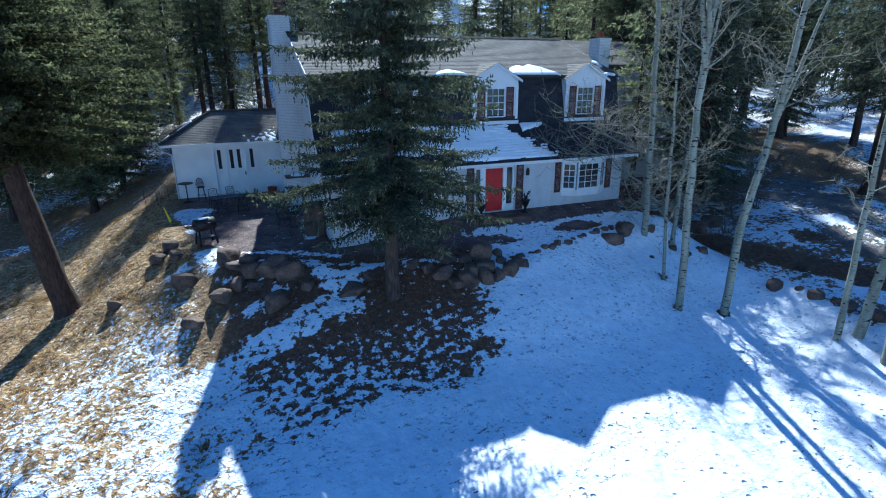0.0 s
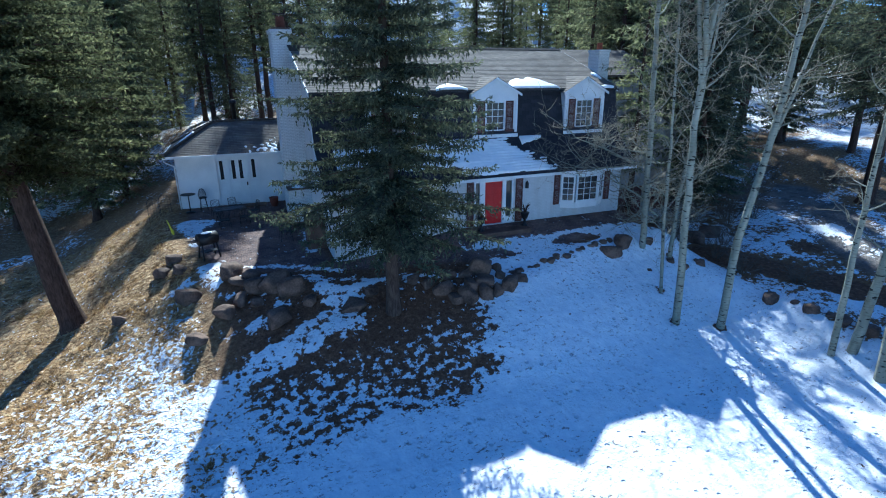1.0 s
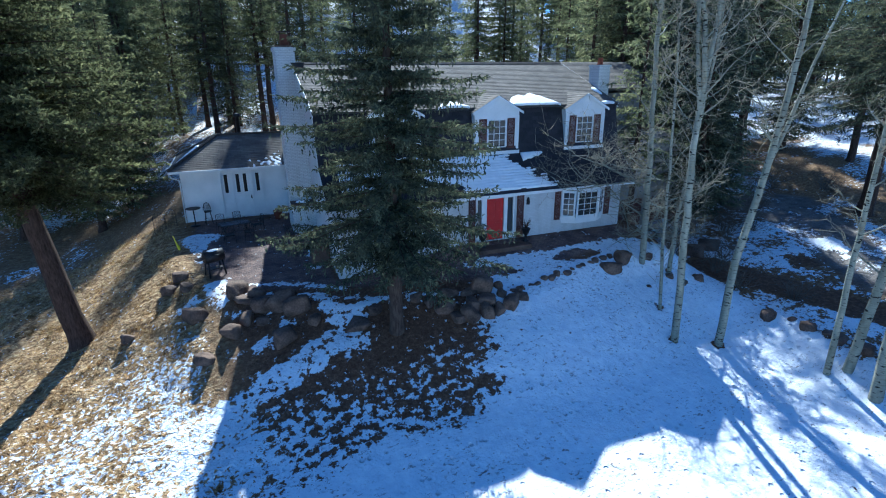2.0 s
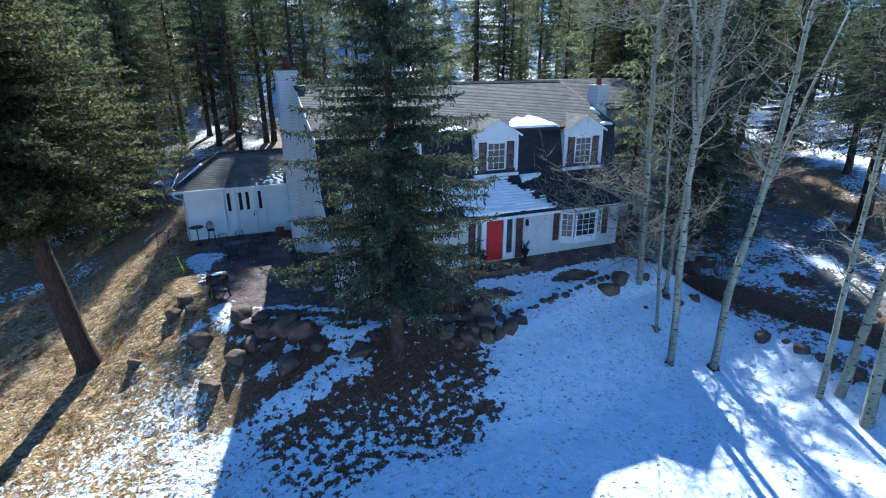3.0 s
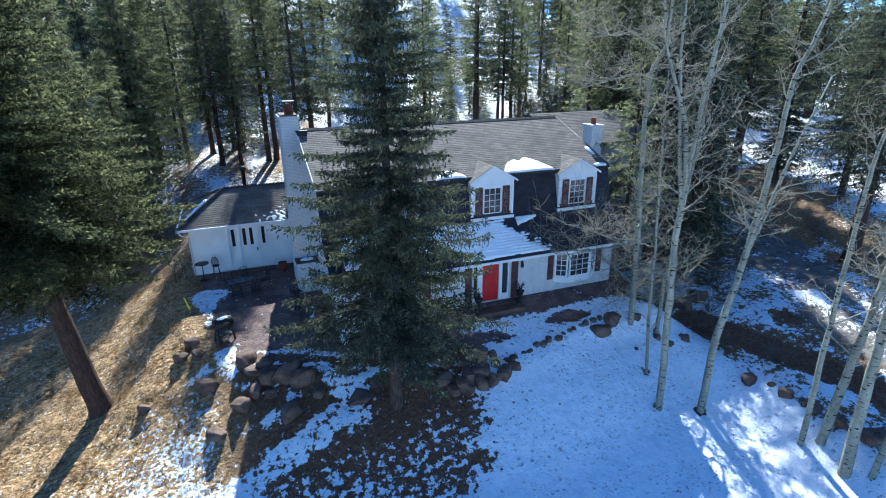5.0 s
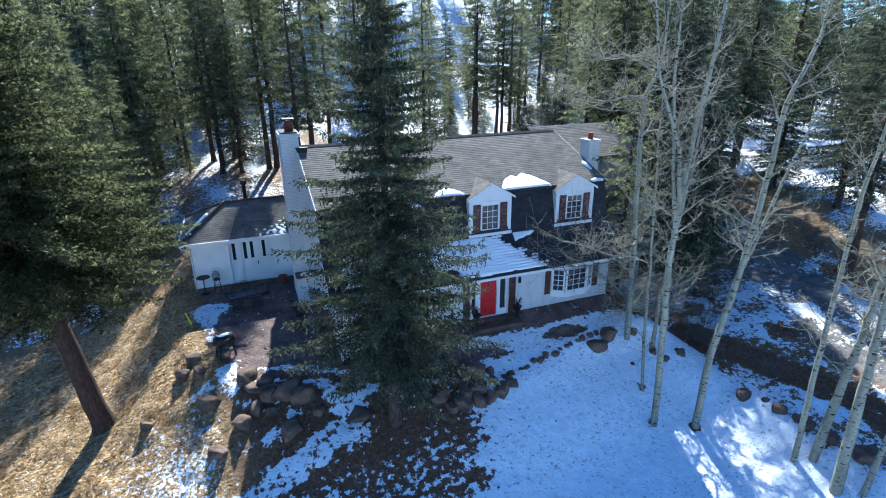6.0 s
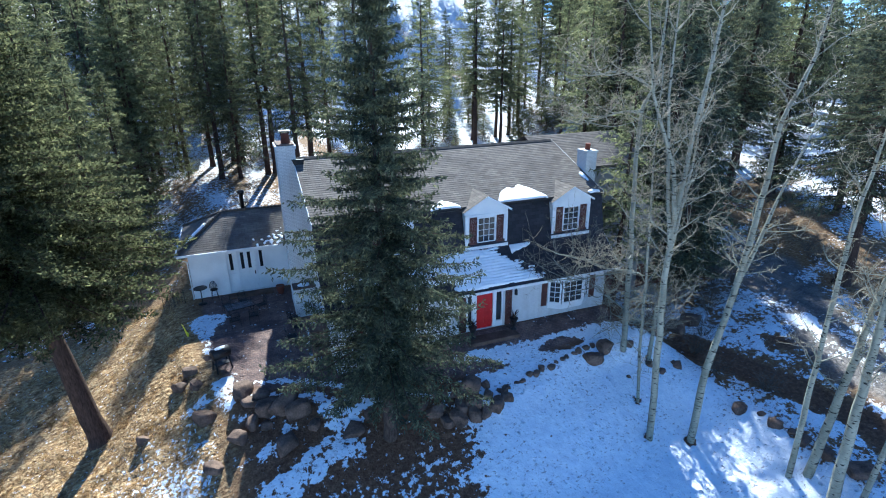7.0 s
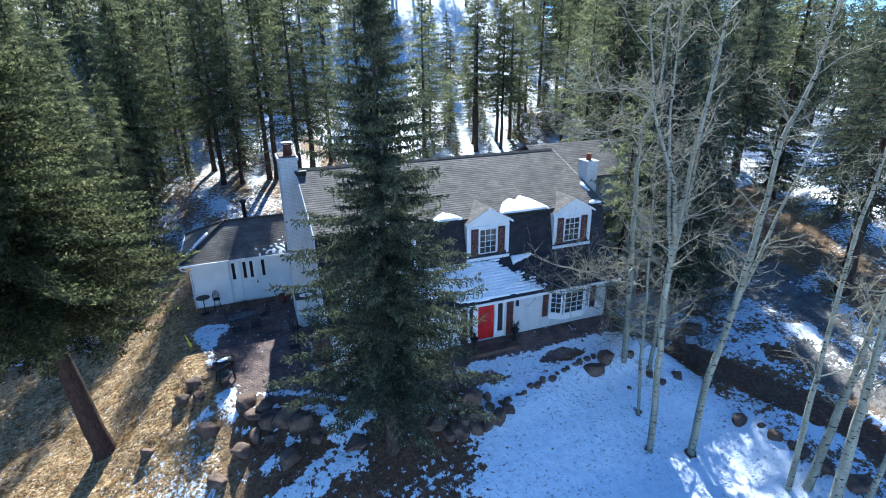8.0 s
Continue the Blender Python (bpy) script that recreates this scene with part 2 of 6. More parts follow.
# ---- building blocks ----
def part(name, bm, mat, parent=None, label=""):
    """One mesh object from a bmesh, under its thing or part."""
    me = bpy.data.meshes.new(name)
    bm.to_mesh(me)
    bm.free()
    me.materials.append(mat)
    ob = new(name, me)
    if parent:
        ob.parent = parent
    if label:
        tagged(ob, label)
    return ob


def thing(name, label, category, at=(0, 0, 0), rz=0.0, group="", kind=""):
    ob = new(name)
    ob.matrix_basis = pose(*at, 0, 0, rz)
    ob.empty_display_size = 0.2
    return tagged(ob, label, category, group, kind)


def box(bm, x0, y0, z0, x1, y1, z1, m=None):
    vs = [bm.verts.new((x, y, z)) for z in (z0, z1) for y in (y0, y1) for x in (x0, x1)]
    if m is not None:
        for w in vs:
            w.co = m @ w.co
    for f in ((0, 2, 3, 1), (4, 5, 7, 6), (0, 1, 5, 4), (2, 6, 7, 3), (0, 4, 6, 2), (1, 3, 7, 5)):
        bm.faces.new([vs[i] for i in f])
    return bm


def boxes(*list_of, bevel=0.0):
    bm = bmesh.new()
    for b in list_of:
        box(bm, *b)
    if bevel:
        bmesh.ops.bevel(bm, geom=bm.edges[:], offset=bevel, segments=1, affect="EDGES")
    return bm


def tube(bm, pts, radii, sides=6, cap=True):
    """A tapered tube along points."""
    rings, prev = [], None
    for i, p in enumerate(pts):
        p = Vector(p)
        d = (Vector(pts[min(i + 1, len(pts) - 1)]) - Vector(pts[max(i - 1, 0)])).normalized()
        if prev is None:
            prev = d.orthogonal().normalized()
        u = (prev - d * prev.dot(d)).normalized()
        w = d.cross(u)
        prev = u
        rings.append([bm.verts.new(p + (u * math.cos(a) + w * math.sin(a)) * radii[i]) for a in [2 * math.pi * k / sides for k in range(sides)]])
    for a, b in zip(rings, rings[1:]):
        for k in range(sides):
            f = bm.faces.new((a[k], a[(k + 1) % sides], b[(k + 1) % sides], b[k]))
            f.smooth = True
    if cap:
        bm.faces.new(rings[0][::-1])
        bm.faces.new(rings[-1])
    return bm


def lathe(bm, profile, sides=16, at=(0, 0, 0)):
    """A turned shape from (radius, height) pairs."""
    rings = [[bm.verts.new((at[0] + r * math.cos(2 * math.pi * k / sides), at[1] + r * math.sin(2 * math.pi * k / sides), at[2] + z)) for k in range(sides)] for r, z in profile]
    for a, b in zip(rings, rings[1:]):
        for k in range(sides):
            bm.faces.new((a[k], a[(k + 1) % sides], b[(k + 1) % sides], b[k])).smooth = True
    bm.faces.new(rings[0][::-1])
    bm.faces.new(rings[-1])
    return bm


def uv_wall(ob):
    """Wall coordinates in metres: along the wall and up."""
    me = ob.data
    uv = me.uv_layers.new(name="uv")
    for p in me.polygons:
        n = p.normal
        for li in p.loop_indices:
            c = me.vertices[me.loops[li].vertex_index].co
            if abs(n.z) > 0.95:
                uv.data[li].uv = (c.x, c.y)
            elif abs(n.x) > abs(n.y):
                uv.data[li].uv = (c.y, c.z / max(0.2, math.sqrt(1 - n.z * n.z)))
            else:
                uv.data[li].uv = (c.x, c.z / max(0.2, math.sqrt(1 - n.z * n.z)))
    return ob


# ---- the ground ----
def ramp(v, a, b):
    k = min(1.0, max(0.0, (v - a) / (b - a)))
    return k * k * (3 - 2 * k)


EDGE = [(-3.6, 60), (-3.6, 30), (-3.3, 26.5), (-2.3, 23.5), (-0.7, 21.4), (1.5, 20.4), (4.5, 19.2), (7.5, 18.2),
        (10, 17.6), (13, 18.1), (16, 18.9), (19, 19.2), (22, 18.6), (40, 18.6)]
FALL = [(0, 0), (0.5, 0.15), (1.2, 0.55), (2, 0.85), (3, 1.25), (4, 1.75), (5, 2.12), (7, 2.5), (12, 2.95), (25, 3.4), (60, 4.0), (500, 6)]


def beyond_edge(x, y):
    """Signed distance in front of the terrace edge (plus: down the slope)."""
    best, side = 1e9, 1
    for (ax, ay), (bx, by) in zip(EDGE, EDGE[1:]):
        dx, dy = bx - ax, by - ay
        k = min(1.0, max(0.0, ((x - ax) * dx + (y - ay) * dy) / (dx * dx + dy * dy)))
        d = math.hypot(x - ax - k * dx, y - ay - k * dy)
        if d < best:
            best, side = d, (x - ax) * dy - (y - ay) * dx
    return best if side > 0 else -best


def fall(d):
    for (a, p), (b, q) in zip(FALL, FALL[1:]):
        if d < b:
            return p + (q - p) * (d - a) / (b - a)
    return FALL[-1][1]


def terrain(x, y):
    """Height of the bare ground."""
    d = beyond_edge(x, y)
    yy = min(y, 31.5)
    if d > 0:
        yy = max(yy, 20.9 - 3.0 * ramp(x, 2, 9))
    left = -0.15 - 0.075 * (31.5 - yy)
    right = -0.05 - 0.28 * max(0.0, 21.3 - yy)
    k = ramp(x, 4, 10)
    z = left * (1 - k) + right * k
    if d > 0:
        z -= fall(d)
    z -= 0.12 * max(0.0, -8 - x) * ramp(60 - y, 0, 40)
    drive = -2.75 + 0.105 * (min(x, 45) - 22) + 0.06 * (min(y, 60) - 11)
    k = ramp(x, 19.3, 22.5)
    z = z * (1 - k) + drive * k
    s = max(0.0, y - 34)
    hill = 0.1 * s + 0.0026 * max(0.0, min(s, 110) - 20) ** 2
    z += hill * (1 - 0.55 * ramp(x - 0.45 * y, 5, 40))
    return z


BARE = [(-0.9, 16.3), (1.2, 16.9), (3.3, 17.3), (4.7, 18.2), (7.2, 18.2), (8.6, 16.0), (8.4, 15.1), (7.7, 14.6), (8.4, 14.1), (6.3, 13.0), (3.8, 13.3), (0.6, 12.6), (-0.6, 14.3)]


def inside(poly, x, y):
    """Signed distance to a polygon in plan, plus inside."""
    d, odd = 1e9, False
    for (ax, ay), (bx, by) in zip(poly, poly[1:] + poly[:1]):
        dx, dy = bx - ax, by - ay
        k = min(1.0, max(0.0, ((x - ax) * dx + (y - ay) * dy) / (dx * dx + dy * dy)))
        d = min(d, math.hypot(x - ax - k * dx, y - ay - k * dy))
        if (ay > y) != (by > y) and x < ax + (y - ay) * dx / dy:
            odd = not odd
    return d if odd else -d


ASPEN_FEET = [(16.1, 14.3), (17.97, 13.7), (20.35, 10.72), (16.76, 15.95), (17.8, 18.45), (19.0, 17.8), (20.95, 10.35), (20.4, 9.0), (21.0, 8.4)]
PATH_SNOW = [(8.6, 19.9), (9.9, 20.15), (13.1, 20.15), (15.8, 20.3), (19.0, 20.1), (19.2, 18.4), (16, 17.6), (13, 17.0), (10.6, 16.8), (9.0, 18.4)]
PATIO = [(-2.6, 31.4), (-2.4, 26.0), (-1.2, 22.6), (0.4, 21.6), (3.0, 21.0), (6.0, 19.9), (9.0, 18.9), (12.0, 18.9), (16.0, 19.6), (18.7, 20.3), (18.7, 21.5), (9.8, 21.5), (3.4, 21.6), (3.4, 27.0), (2.3, 31.4)]


# snow left lying among the rocks of the bank and along the terrace edge
LEFTOVERS = [[(-3.15, 28.9), (-2.3, 29.45), (-1.15, 28.9), (-1.4, 28.0), (-2.0, 27.8), (-1.9, 25.2), (-2.4, 25.4), (-2.5, 26.2), (-2.9, 27.6)],
             [(1.9, 20.7), (2.6, 20.4), (3.4, 19.3), (3.95, 18.4), (3.4, 18.2), (2.8, 18.2), (2.5, 18.86), (2.25, 19.7)],
             [(-0.45, 18.65), (0.0, 18.95), (0.68, 19.0), (0.83, 19.45), (1.1, 19.0), (0.82, 18.65), (0.35, 18.35), (-0.17, 18.4)],
             [(-2.3, 16.5), (-1.34, 16.9), (-0.36, 17.25), (0.67, 17.5), (1.61, 17.95), (2.4, 18.35), (2.8, 18.35), (3.9, 17.55), (3.9, 16.9), (2.84, 16.9), (1.96, 16.9), (1.23, 16.7), (0.22, 16.5), (-0.6, 16.35), (-1.2, 15.95)],
             [(-0.3, 22.5), (1.81, 21.95), (3.87, 20.7), (3.7, 20.4), (1.75, 21.55), (-0.31, 22.2)],
             [(3.5, 19.1), (5.2, 19.15), (5.1, 18.85), (3.75, 18.75)],
             [(-1.0, 23.4), (-1.0, 21.1), (-1.44, 20.9), (-1.9, 21.96), (-2.1, 22.86), (-1.4, 23.1)],
             [(-1.2, 20.9), (-0.65, 20.5), (-0.72, 20.05), (-1.2, 20.3)],
             [(-3.4, 22.1), (-3.2, 21.5), (-1.9, 22.0), (-2.3, 22.5)],
             [(8.1, 18.0), (9.4, 18.3), (10.6, 17.9), (10.7, 17.0), (9.4, 16.6), (7.9, 16.6)],
             [(2.7, 25.5), (3.2, 26.7), (3.3, 25.0), (3.0, 23.0), (2.6, 23.1)]]
FRONT_BARE = [[(13.0, 19.36), (14.27, 19.8), (15.05, 19.9), (16.2, 19.45), (15.83, 19.1), (14.1, 19.1)], [(7.6, 19.9), (9.0, 19.85), (10.14, 19.6), (11.75, 19.0), (11.4, 18.78), (9.3, 18.85), (8.0, 19.05)]]
# the drive east of the lawn: its dark wet edge, its gravel, and a bank of brown needles beyond
WET_EDGE = [(21.6, 18.6), (22.3, 19.7), (23.3, 20.0), (24.4, 17.7), (25.75, 13.9), (25.95, 12.2), (26.0, 6.0), (24.0, 6.0), (24.5, 11.4), (24.1, 13.0), (23.3, 15.0), (22.3, 17.3)]
GRAVEL = [(30.5, 26.5), (35.9, 25.2), (37.5, 23.7), (31.7, 15.6), (29.0, 6.0), (26.6, 6.0), (27.2, 14.3), (29.0, 18.1), (30.8, 22.2)]
DRIVE_BARE = [(26.9, 17.6), (27.8, 17.2), (27.4, 15.8), (26.4, 16.5)]
DRIVE_SNOW = [(29.6, 18.6), (31.1, 18.1), (30.4, 16.2), (29.4, 15.9)]


def ground_cover(x, y, d):
    """How much snow lies, how grassy the bare ground is, and whether it is paved."""
    snow, grass, paved, gravel = 1.0, 0.0, 0.0, 0.0
    n1 = noise.noise(Vector((x * 0.35, y * 0.35, 3.1)))
    n2 = noise.noise(Vector((x * 1.1, y * 1.1, 7.7)))
    # the sunny western slope: straw with melting snow lying in bands
    west = ramp(-x - 1.2 - 0.13 * (y - 18) + 0.8 * n1, -1.2, 1.4)
    grass = west
    if d > 0:
        low = ramp(20.6 - y + 2.0 * n1 + 0.8 * (x + 4.5), -2.5, 3.5)
        melt = (0.07 + 0.42 * low + 0.3 * n2 * low) * (1 - 0.6 * ramp(y, 19, 23) * ramp(-x, 6, 9))
        snow = 1.1 * (1 - west) + melt * west
        snow -= 0.8 * ramp(2.6 - d, 0, 2.2) * (1 - ramp(x, 8.5, 9.5)) * (1 - west * 0.5)
    bare = inside(BARE, x, y)
    if bare > -1.0:
        k = ramp(bare + 0.35 * n2, -0.5, 0.7)
        snow = snow * (1 - k) + (0.31 + 0.22 * ramp(2.2 - abs(y - 14.2), 0, 2.2) * ramp(6 - x, 0, 4) - 0.3 * ramp(y, 15.5, 17)) * k
    if d > 0 and -4.5 < x < 3.5 and 11.5 < y < 17.2 and bare < 0.3:
        k = ramp(3.2 - x, 0, 1.6) * ramp(x, -4.3, -2.6) * ramp(y, 11.8, 13.5)
        snow = snow * (1 - k) + k * (0.66 + 0.3 * n2)
    if d > -0.1 and -3.0 < x < 5.4 and y > 16.4:
        k = ramp(x, -2.8, -1.5) * ramp(5.4 - x, 0, 0.8) * ramp(y, 16.4, 17.2)
        snow = snow * (1 - k) + k * (0.08 + 0.3 * n2)
    if d <= 0:
        p = inside(PATIO, x, y)
        paved = ramp(p, -0.2, 0.2) if y < 33 else 0.0
        snow = 0.0 - 0.3 * paved if y < 33 else 0.35
        k = ramp(inside(PATH_SNOW, x, y) + 0.15 * n2, -0.2, 0.2)
        for poly in FRONT_BARE:
            k *= 1 - ramp(inside(poly, x, y) + 0.25 * n2, -0.15, 0.15)
        snow = max(snow, 0.95 * k + 0.2 * n2 * k)
        k = ramp(0.45 + d + 0.2 * n2, 0, 0.25)
        snow = max(snow, 0.75 * k * ramp(x, -1.5, 0))
    if -4 < x < 11 and 15 < y < 30:
        for poly in LEFTOVERS:
            snow = max(snow, (0.72 + 0.3 * n2) * ramp(inside(poly, x, y) + 0.15 * n2, -0.16, 0.12))
    if y > 33:
        snow = 0.44 + 0.22 * ramp(x, 8, 20) - 0.35 * ramp(46 - y, 0, 8) * ramp(-x, 1, 4) + 0.5 * n1 + 0.35 * n2 + 0.1 * ramp(y, 60, 90)
        grass = 0.45
    if x > 21 and y < 40:
        k = ramp(x - 21, 0, 1.2) * (1 - ramp(y, 34, 40))
        rough = 0.5 * n1 + 0.35 * n2
        east, straw = 0.6 + rough, 0.3
        bank = ramp(x - 33 - 0.25 * (y - 16), 0, 2.5) * (1 - ramp(x - 41.5 - 0.5 * (y - 22), 0, 4))
        east, straw = east * (1 - bank) + (0.1 + 1.2 * rough) * bank, straw * (1 - bank) + 0.5 * bank
        gravel = ramp(inside(GRAVEL, x, y) + 0.4 * n2, -0.5, 0.5)
        east = east * (1 - gravel) + (0.12 + 0.9 * n1 + 0.4 * n2) * gravel
        east = max(east, 0.95 * ramp(inside(DRIVE_SNOW, x, y) + 0.4 * n2, -0.3, 0.3))
        dark = max(ramp(inside(WET_EDGE, x, y) + 0.3 * n2, -0.3, 0.2), ramp(inside(DRIVE_BARE, x, y) + 0.4 * n2, -0.3, 0.3))
        east = east * (1 - dark) + (-0.1 + 0.2 * n2) * dark
        snow, grass = snow * (1 - k) + east * k, grass * (1 - k) + straw * (1 - dark) * k
        gravel *= k
    for fx, fy in ASPEN_FEET:
        r = math.hypot(x - fx, y - fy)
        if r < 0.7:
            snow -= 1.0 * ramp(0.34 + 0.25 * n2 - r, 0, 0.25)
    return snow, grass, paved, gravel


def build_ground():
    def line(a, b, step, lo, hi):
        mid = list(np.arange(a, b, step))
        left, right, s = [], [], step
        v = a
        while v > lo:
            s *= 1.18
            v -= s
            left.append(v)
        v, s = b, step
        while v < hi:
            right.append(v)
            s *= 1.18
            v += s
        return left[::-1] + mid + right
    xs, ys = line(-12, 38, 0.17, -420, 420), line(4, 32, 0.17, -300, 460)
    verts, cover = [], []
    for y in ys:
        for x in xs:
            d = beyond_edge(x, y)
            z = terrain(x, y)
            s, g, p, v = ground_cover(x, y, d)
            rough = 0.03 + 0.12 * g * (d > 0)
            if d > 0.2 and not p:
                z += 0.6 * rough * noise.noise(Vector((x * 1.3, y * 1.3, 0))) + 0.85 * rough * noise.noise(Vector((x * 3.1, y * 3.1, 5)))
            if y > 34 or x > 26:
                z += 0.5 * noise.noise(Vector((x * 0.12, y * 0.12, 1.5)))
            z += 0.05 * ramp(s, 0.3, 0.8) * (1 - p)
            verts.append((x, y, z))
            cover.append((s, g, p, v))
    w = len(xs)
    faces = [(j * w + i, j * w + i + 1, (j + 1) * w + i + 1, (j + 1) * w + i) for j in range(len(ys) - 1) for i in range(w - 1)]
    me = bpy.data.meshes.new("ground")
    me.from_pydata(verts, [], faces)
    cover = np.array(cover, dtype=np.float32)
    for k, name in enumerate(("snow", "grass", "paved", "gravel")):
        me.attributes.new(name, "FLOAT", "POINT").data.foreach_set("value", cover[:, k].copy())
    me.polygons.foreach_set("use_smooth", [True] * len(me.polygons))
    me.materials.append(GROUND)
    return tagged(new("ground", me), "snow-covered lawn sloping down past bare soil and straw grass", "ground", kind="structure")


build_ground()

# ---- the house ----
def roof_plane(bm, a, b, c, d, exposure=0.19, lip=0.012, thick=0.0):
    """Courses of shingles between the lower edge a-b and the upper edge d-c, each lapping over the one below."""
    a, b, c, d = (Vector(p) for p in (a, b, c, d))
    uv = bm.loops.layers.uv.verify()
    rise = ((d + c) / 2 - (a + b) / 2).length
    n = (b - a).cross(d - a).normalized() if (d - a).length > 1e-4 else (b - a).cross(c - a).normalized()
    if n.z < 0:
        n = -n
    along = (b - a).normalized()
    rows = max(1, round(rise / exposure))

    def quad(ps, us):
        if (ps[2] - ps[3]).length < 1e-5:
            ps, us = ps[:3], us[:3]
        f = bm.faces.new([bm.verts.new(p) for p in ps])
        for lo, u in zip(f.loops, us):
            lo[uv].uv = u
    for i in range(rows):
        k0, k1 = i / rows, (i + 1) / rows
        p0, p1, p2, p3 = a.lerp(d, k0), b.lerp(c, k0), b.lerp(c, k1), a.lerp(d, k1)
        up = n * (lip + thick)
        s = [along.dot(p - a) for p in (p0, p1, p2, p3)]
        v0, v1 = i * exposure + 0.004, (i + 1) * exposure - 0.002
        quad([p0 + up, p1 + up, p2 + n * thick, p3 + n * thick], [(s[0], v0), (s[1], v0), (s[2], v1), (s[3], v1)])
        quad([p0 + n * (thick - 0.01), p1 + n * (thick - 0.01), p1 + up, p0 + up], [(s[0], v0), (s[1], v0), (s[1], v0 + 0.02), (s[0], v0 + 0.02)])
    return bm


def prism(bm, outline, x0, x1, axis="x"):
    """A flat outline given thickness along x or y."""
    def at(u, w, k):
        return (k, u, w) if axis == "x" else (u, k, w)
    A, B = [bm.verts.new(at(u, w, x0)) for u, w in outline], [bm.verts.new(at(u, w, x1)) for u, w in outline]
    bm.faces.new(A)
    bm.faces.new(B[::-1])
    for i in range(len(A)):
        j = (i + 1) % len(A)
        bm.faces.new((A[i], B[i], B[j], A[j]))
    bmesh.ops.recalc_face_normals(bm, faces=bm.faces[:])
    return bm


def wall_with_holes(x0, x1, z0, z1, y0, y1, holes):
    """A wall along x with rectangular openings through it."""
    bm = bmesh.new()
    xs = sorted({x0, x1, *[h[0] for h in holes], *[h[1] for h in holes]})
    for a, b in zip(xs, xs[1:]):
        cuts = sorted((h[2], h[3]) for h in holes if h[0] <= a + 1e-6 and h[1] >= b - 1e-6)
        z = z0
        for lo, hi in cuts:
            if lo > z:
                box(bm, a, y0, z, b, y1, lo)
            z = hi
        if z < z1:
            box(bm, a, y0, z, b, y1, z1)
    bmesh.ops.remove_doubles(bm, verts=bm.verts[:], dist=1e-5)
    return bm


def pane_mesh(w, h):
    bm = boxes((-w / 2, -0.004, -h / 2, w / 2, 0.004, h / 2))
    me = bpy.data.meshes.new("pane")
    bm.to_mesh(me)
    bm.free()
    me.materials.append(GLASS)
    return me


def sash(parent, x0, x1, z0, z1, cols, rows, m=None, rim=0.06, deep=0.07):
    """A white window frame with glazing bars, and its panes. Lies in the plane y = 0 of the matrix m."""
    m = m or Matrix.Identity(4)
    bm = bmesh.new()
    box(bm, x0, -deep / 2, z0, x0 + rim, deep / 2, z1, m)
    box(bm, x1 - rim, -deep / 2, z0, x1, deep / 2, z1, m)
    box(bm, x0 + rim, -deep / 2, z0, x1 - rim, deep / 2, z0 + rim, m)
    box(bm, x0 + rim, -deep / 2, z1 - rim, x1 - rim, deep / 2, z1, m)
    w, h = (x1 - x0 - 2 * rim) / cols, (z1 - z0 - 2 * rim) / rows
    for i in range(1, cols):
        x = x0 + rim + i * w
        box(bm, x - 0.013, -0.02, z0 + rim, x + 0.013, 0.02, z1 - rim, m)
    for j in range(1, rows):
        z = z0 + rim + j * h
        for i in range(cols):
            a = x0 + rim + i * w
            box(bm, a + 0.013 * (i > 0), -0.019, z - 0.013, a + w - 0.013 * (i < cols - 1), 0.019, z + 0.013, m)
    fr = part("window_frame", bm, WHITE, parent, "white-painted frame with glazing bars")
    me = pane_mesh(w - 0.004, h - 0.004)
    for i in range(cols):
        for j in range(rows):
            p = new("pane", me)
            p.parent = parent
            p.matrix_basis = m @ pose(x0 + rim + (i + 0.5) * w, 0.004, z0 + rim + (j + 0.5) * h)
    return fr


def shutter(parent, x0, x1, z0, z1, y):
    """A louvred shutter standing proud of the wall."""
    bm = bmesh.new()
    box(bm, x0, y - 0.04, z0, x0 + 0.05, y, z1)
    box(bm, x1 - 0.05, y - 0.04, z0, x1, y, z1)
    for z in (z0, (z0 + z1) / 2 - 0.04, z1 - 0.08):
        box(bm, x0 + 0.05, y - 0.038, z, x1 - 0.05, y, z + 0.08)
    n = int((z1 - z0) / 0.06)
    for i in range(n):
        z = z0 + 0.08 + i * (z1 - z0 - 0.16) / n
        box(bm, x0 + 0.05, y - 0.028, z, x1 - 0.05, y - 0.006, z + 0.042)
    return part("shutter", bm, SHUTTER, parent, "dark red-brown louvred shutter")


HX0, HX1, FRONT, RIDGE_Y, RIDGE_Z = 3.6, 18.75, 21.55, 28.6, 8.2
BACK = 2 * RIDGE_Y - FRONT
house = thing("house", "white two-storey house with dark mansard roof and dormers", "house")
BAYS = (6.35, 16.35)
holes = [(10.28, 12.33, 0.0, 2.12)] + [(c - 1.15, c + 1.15, 0.72, 2.1) for c in BAYS]
uv_wall(part("front_wall", wall_with_holes(HX0, HX1, -1.6, 2.52, FRONT, FRONT + 0.22, holes), BRICK, house, "white-painted brick wall"))
profile = [(FRONT + 0.225, -1.6), (FRONT + 0.225, 2.6), (22.95, 3.8), (23.6, 6.1), (RIDGE_Y, RIDGE_Z - 0.12), (BACK - 2.05, 6.1), (BACK - 1.4, 3.8), (BACK - 0.225, 2.6), (BACK - 0.225, -1.6)]
for x in (HX0, HX1 - 0.22):
    uv_wall(part("gable_wall", prism(bmesh.new(), profile, x, x + 0.22), BRICK, house, "white-painted brick gable wall"))
uv_wall(part("back_wall", boxes((HX0, BACK - 0.22, -1.6, HX1, BACK, 2.5)), BRICK, house))
part("floor_slab", boxes((HX0 + 0.23, FRONT + 0.23, -0.3, HX1 - 0.23, BACK - 0.23, -0.05)), BROWN_WOOD, house)
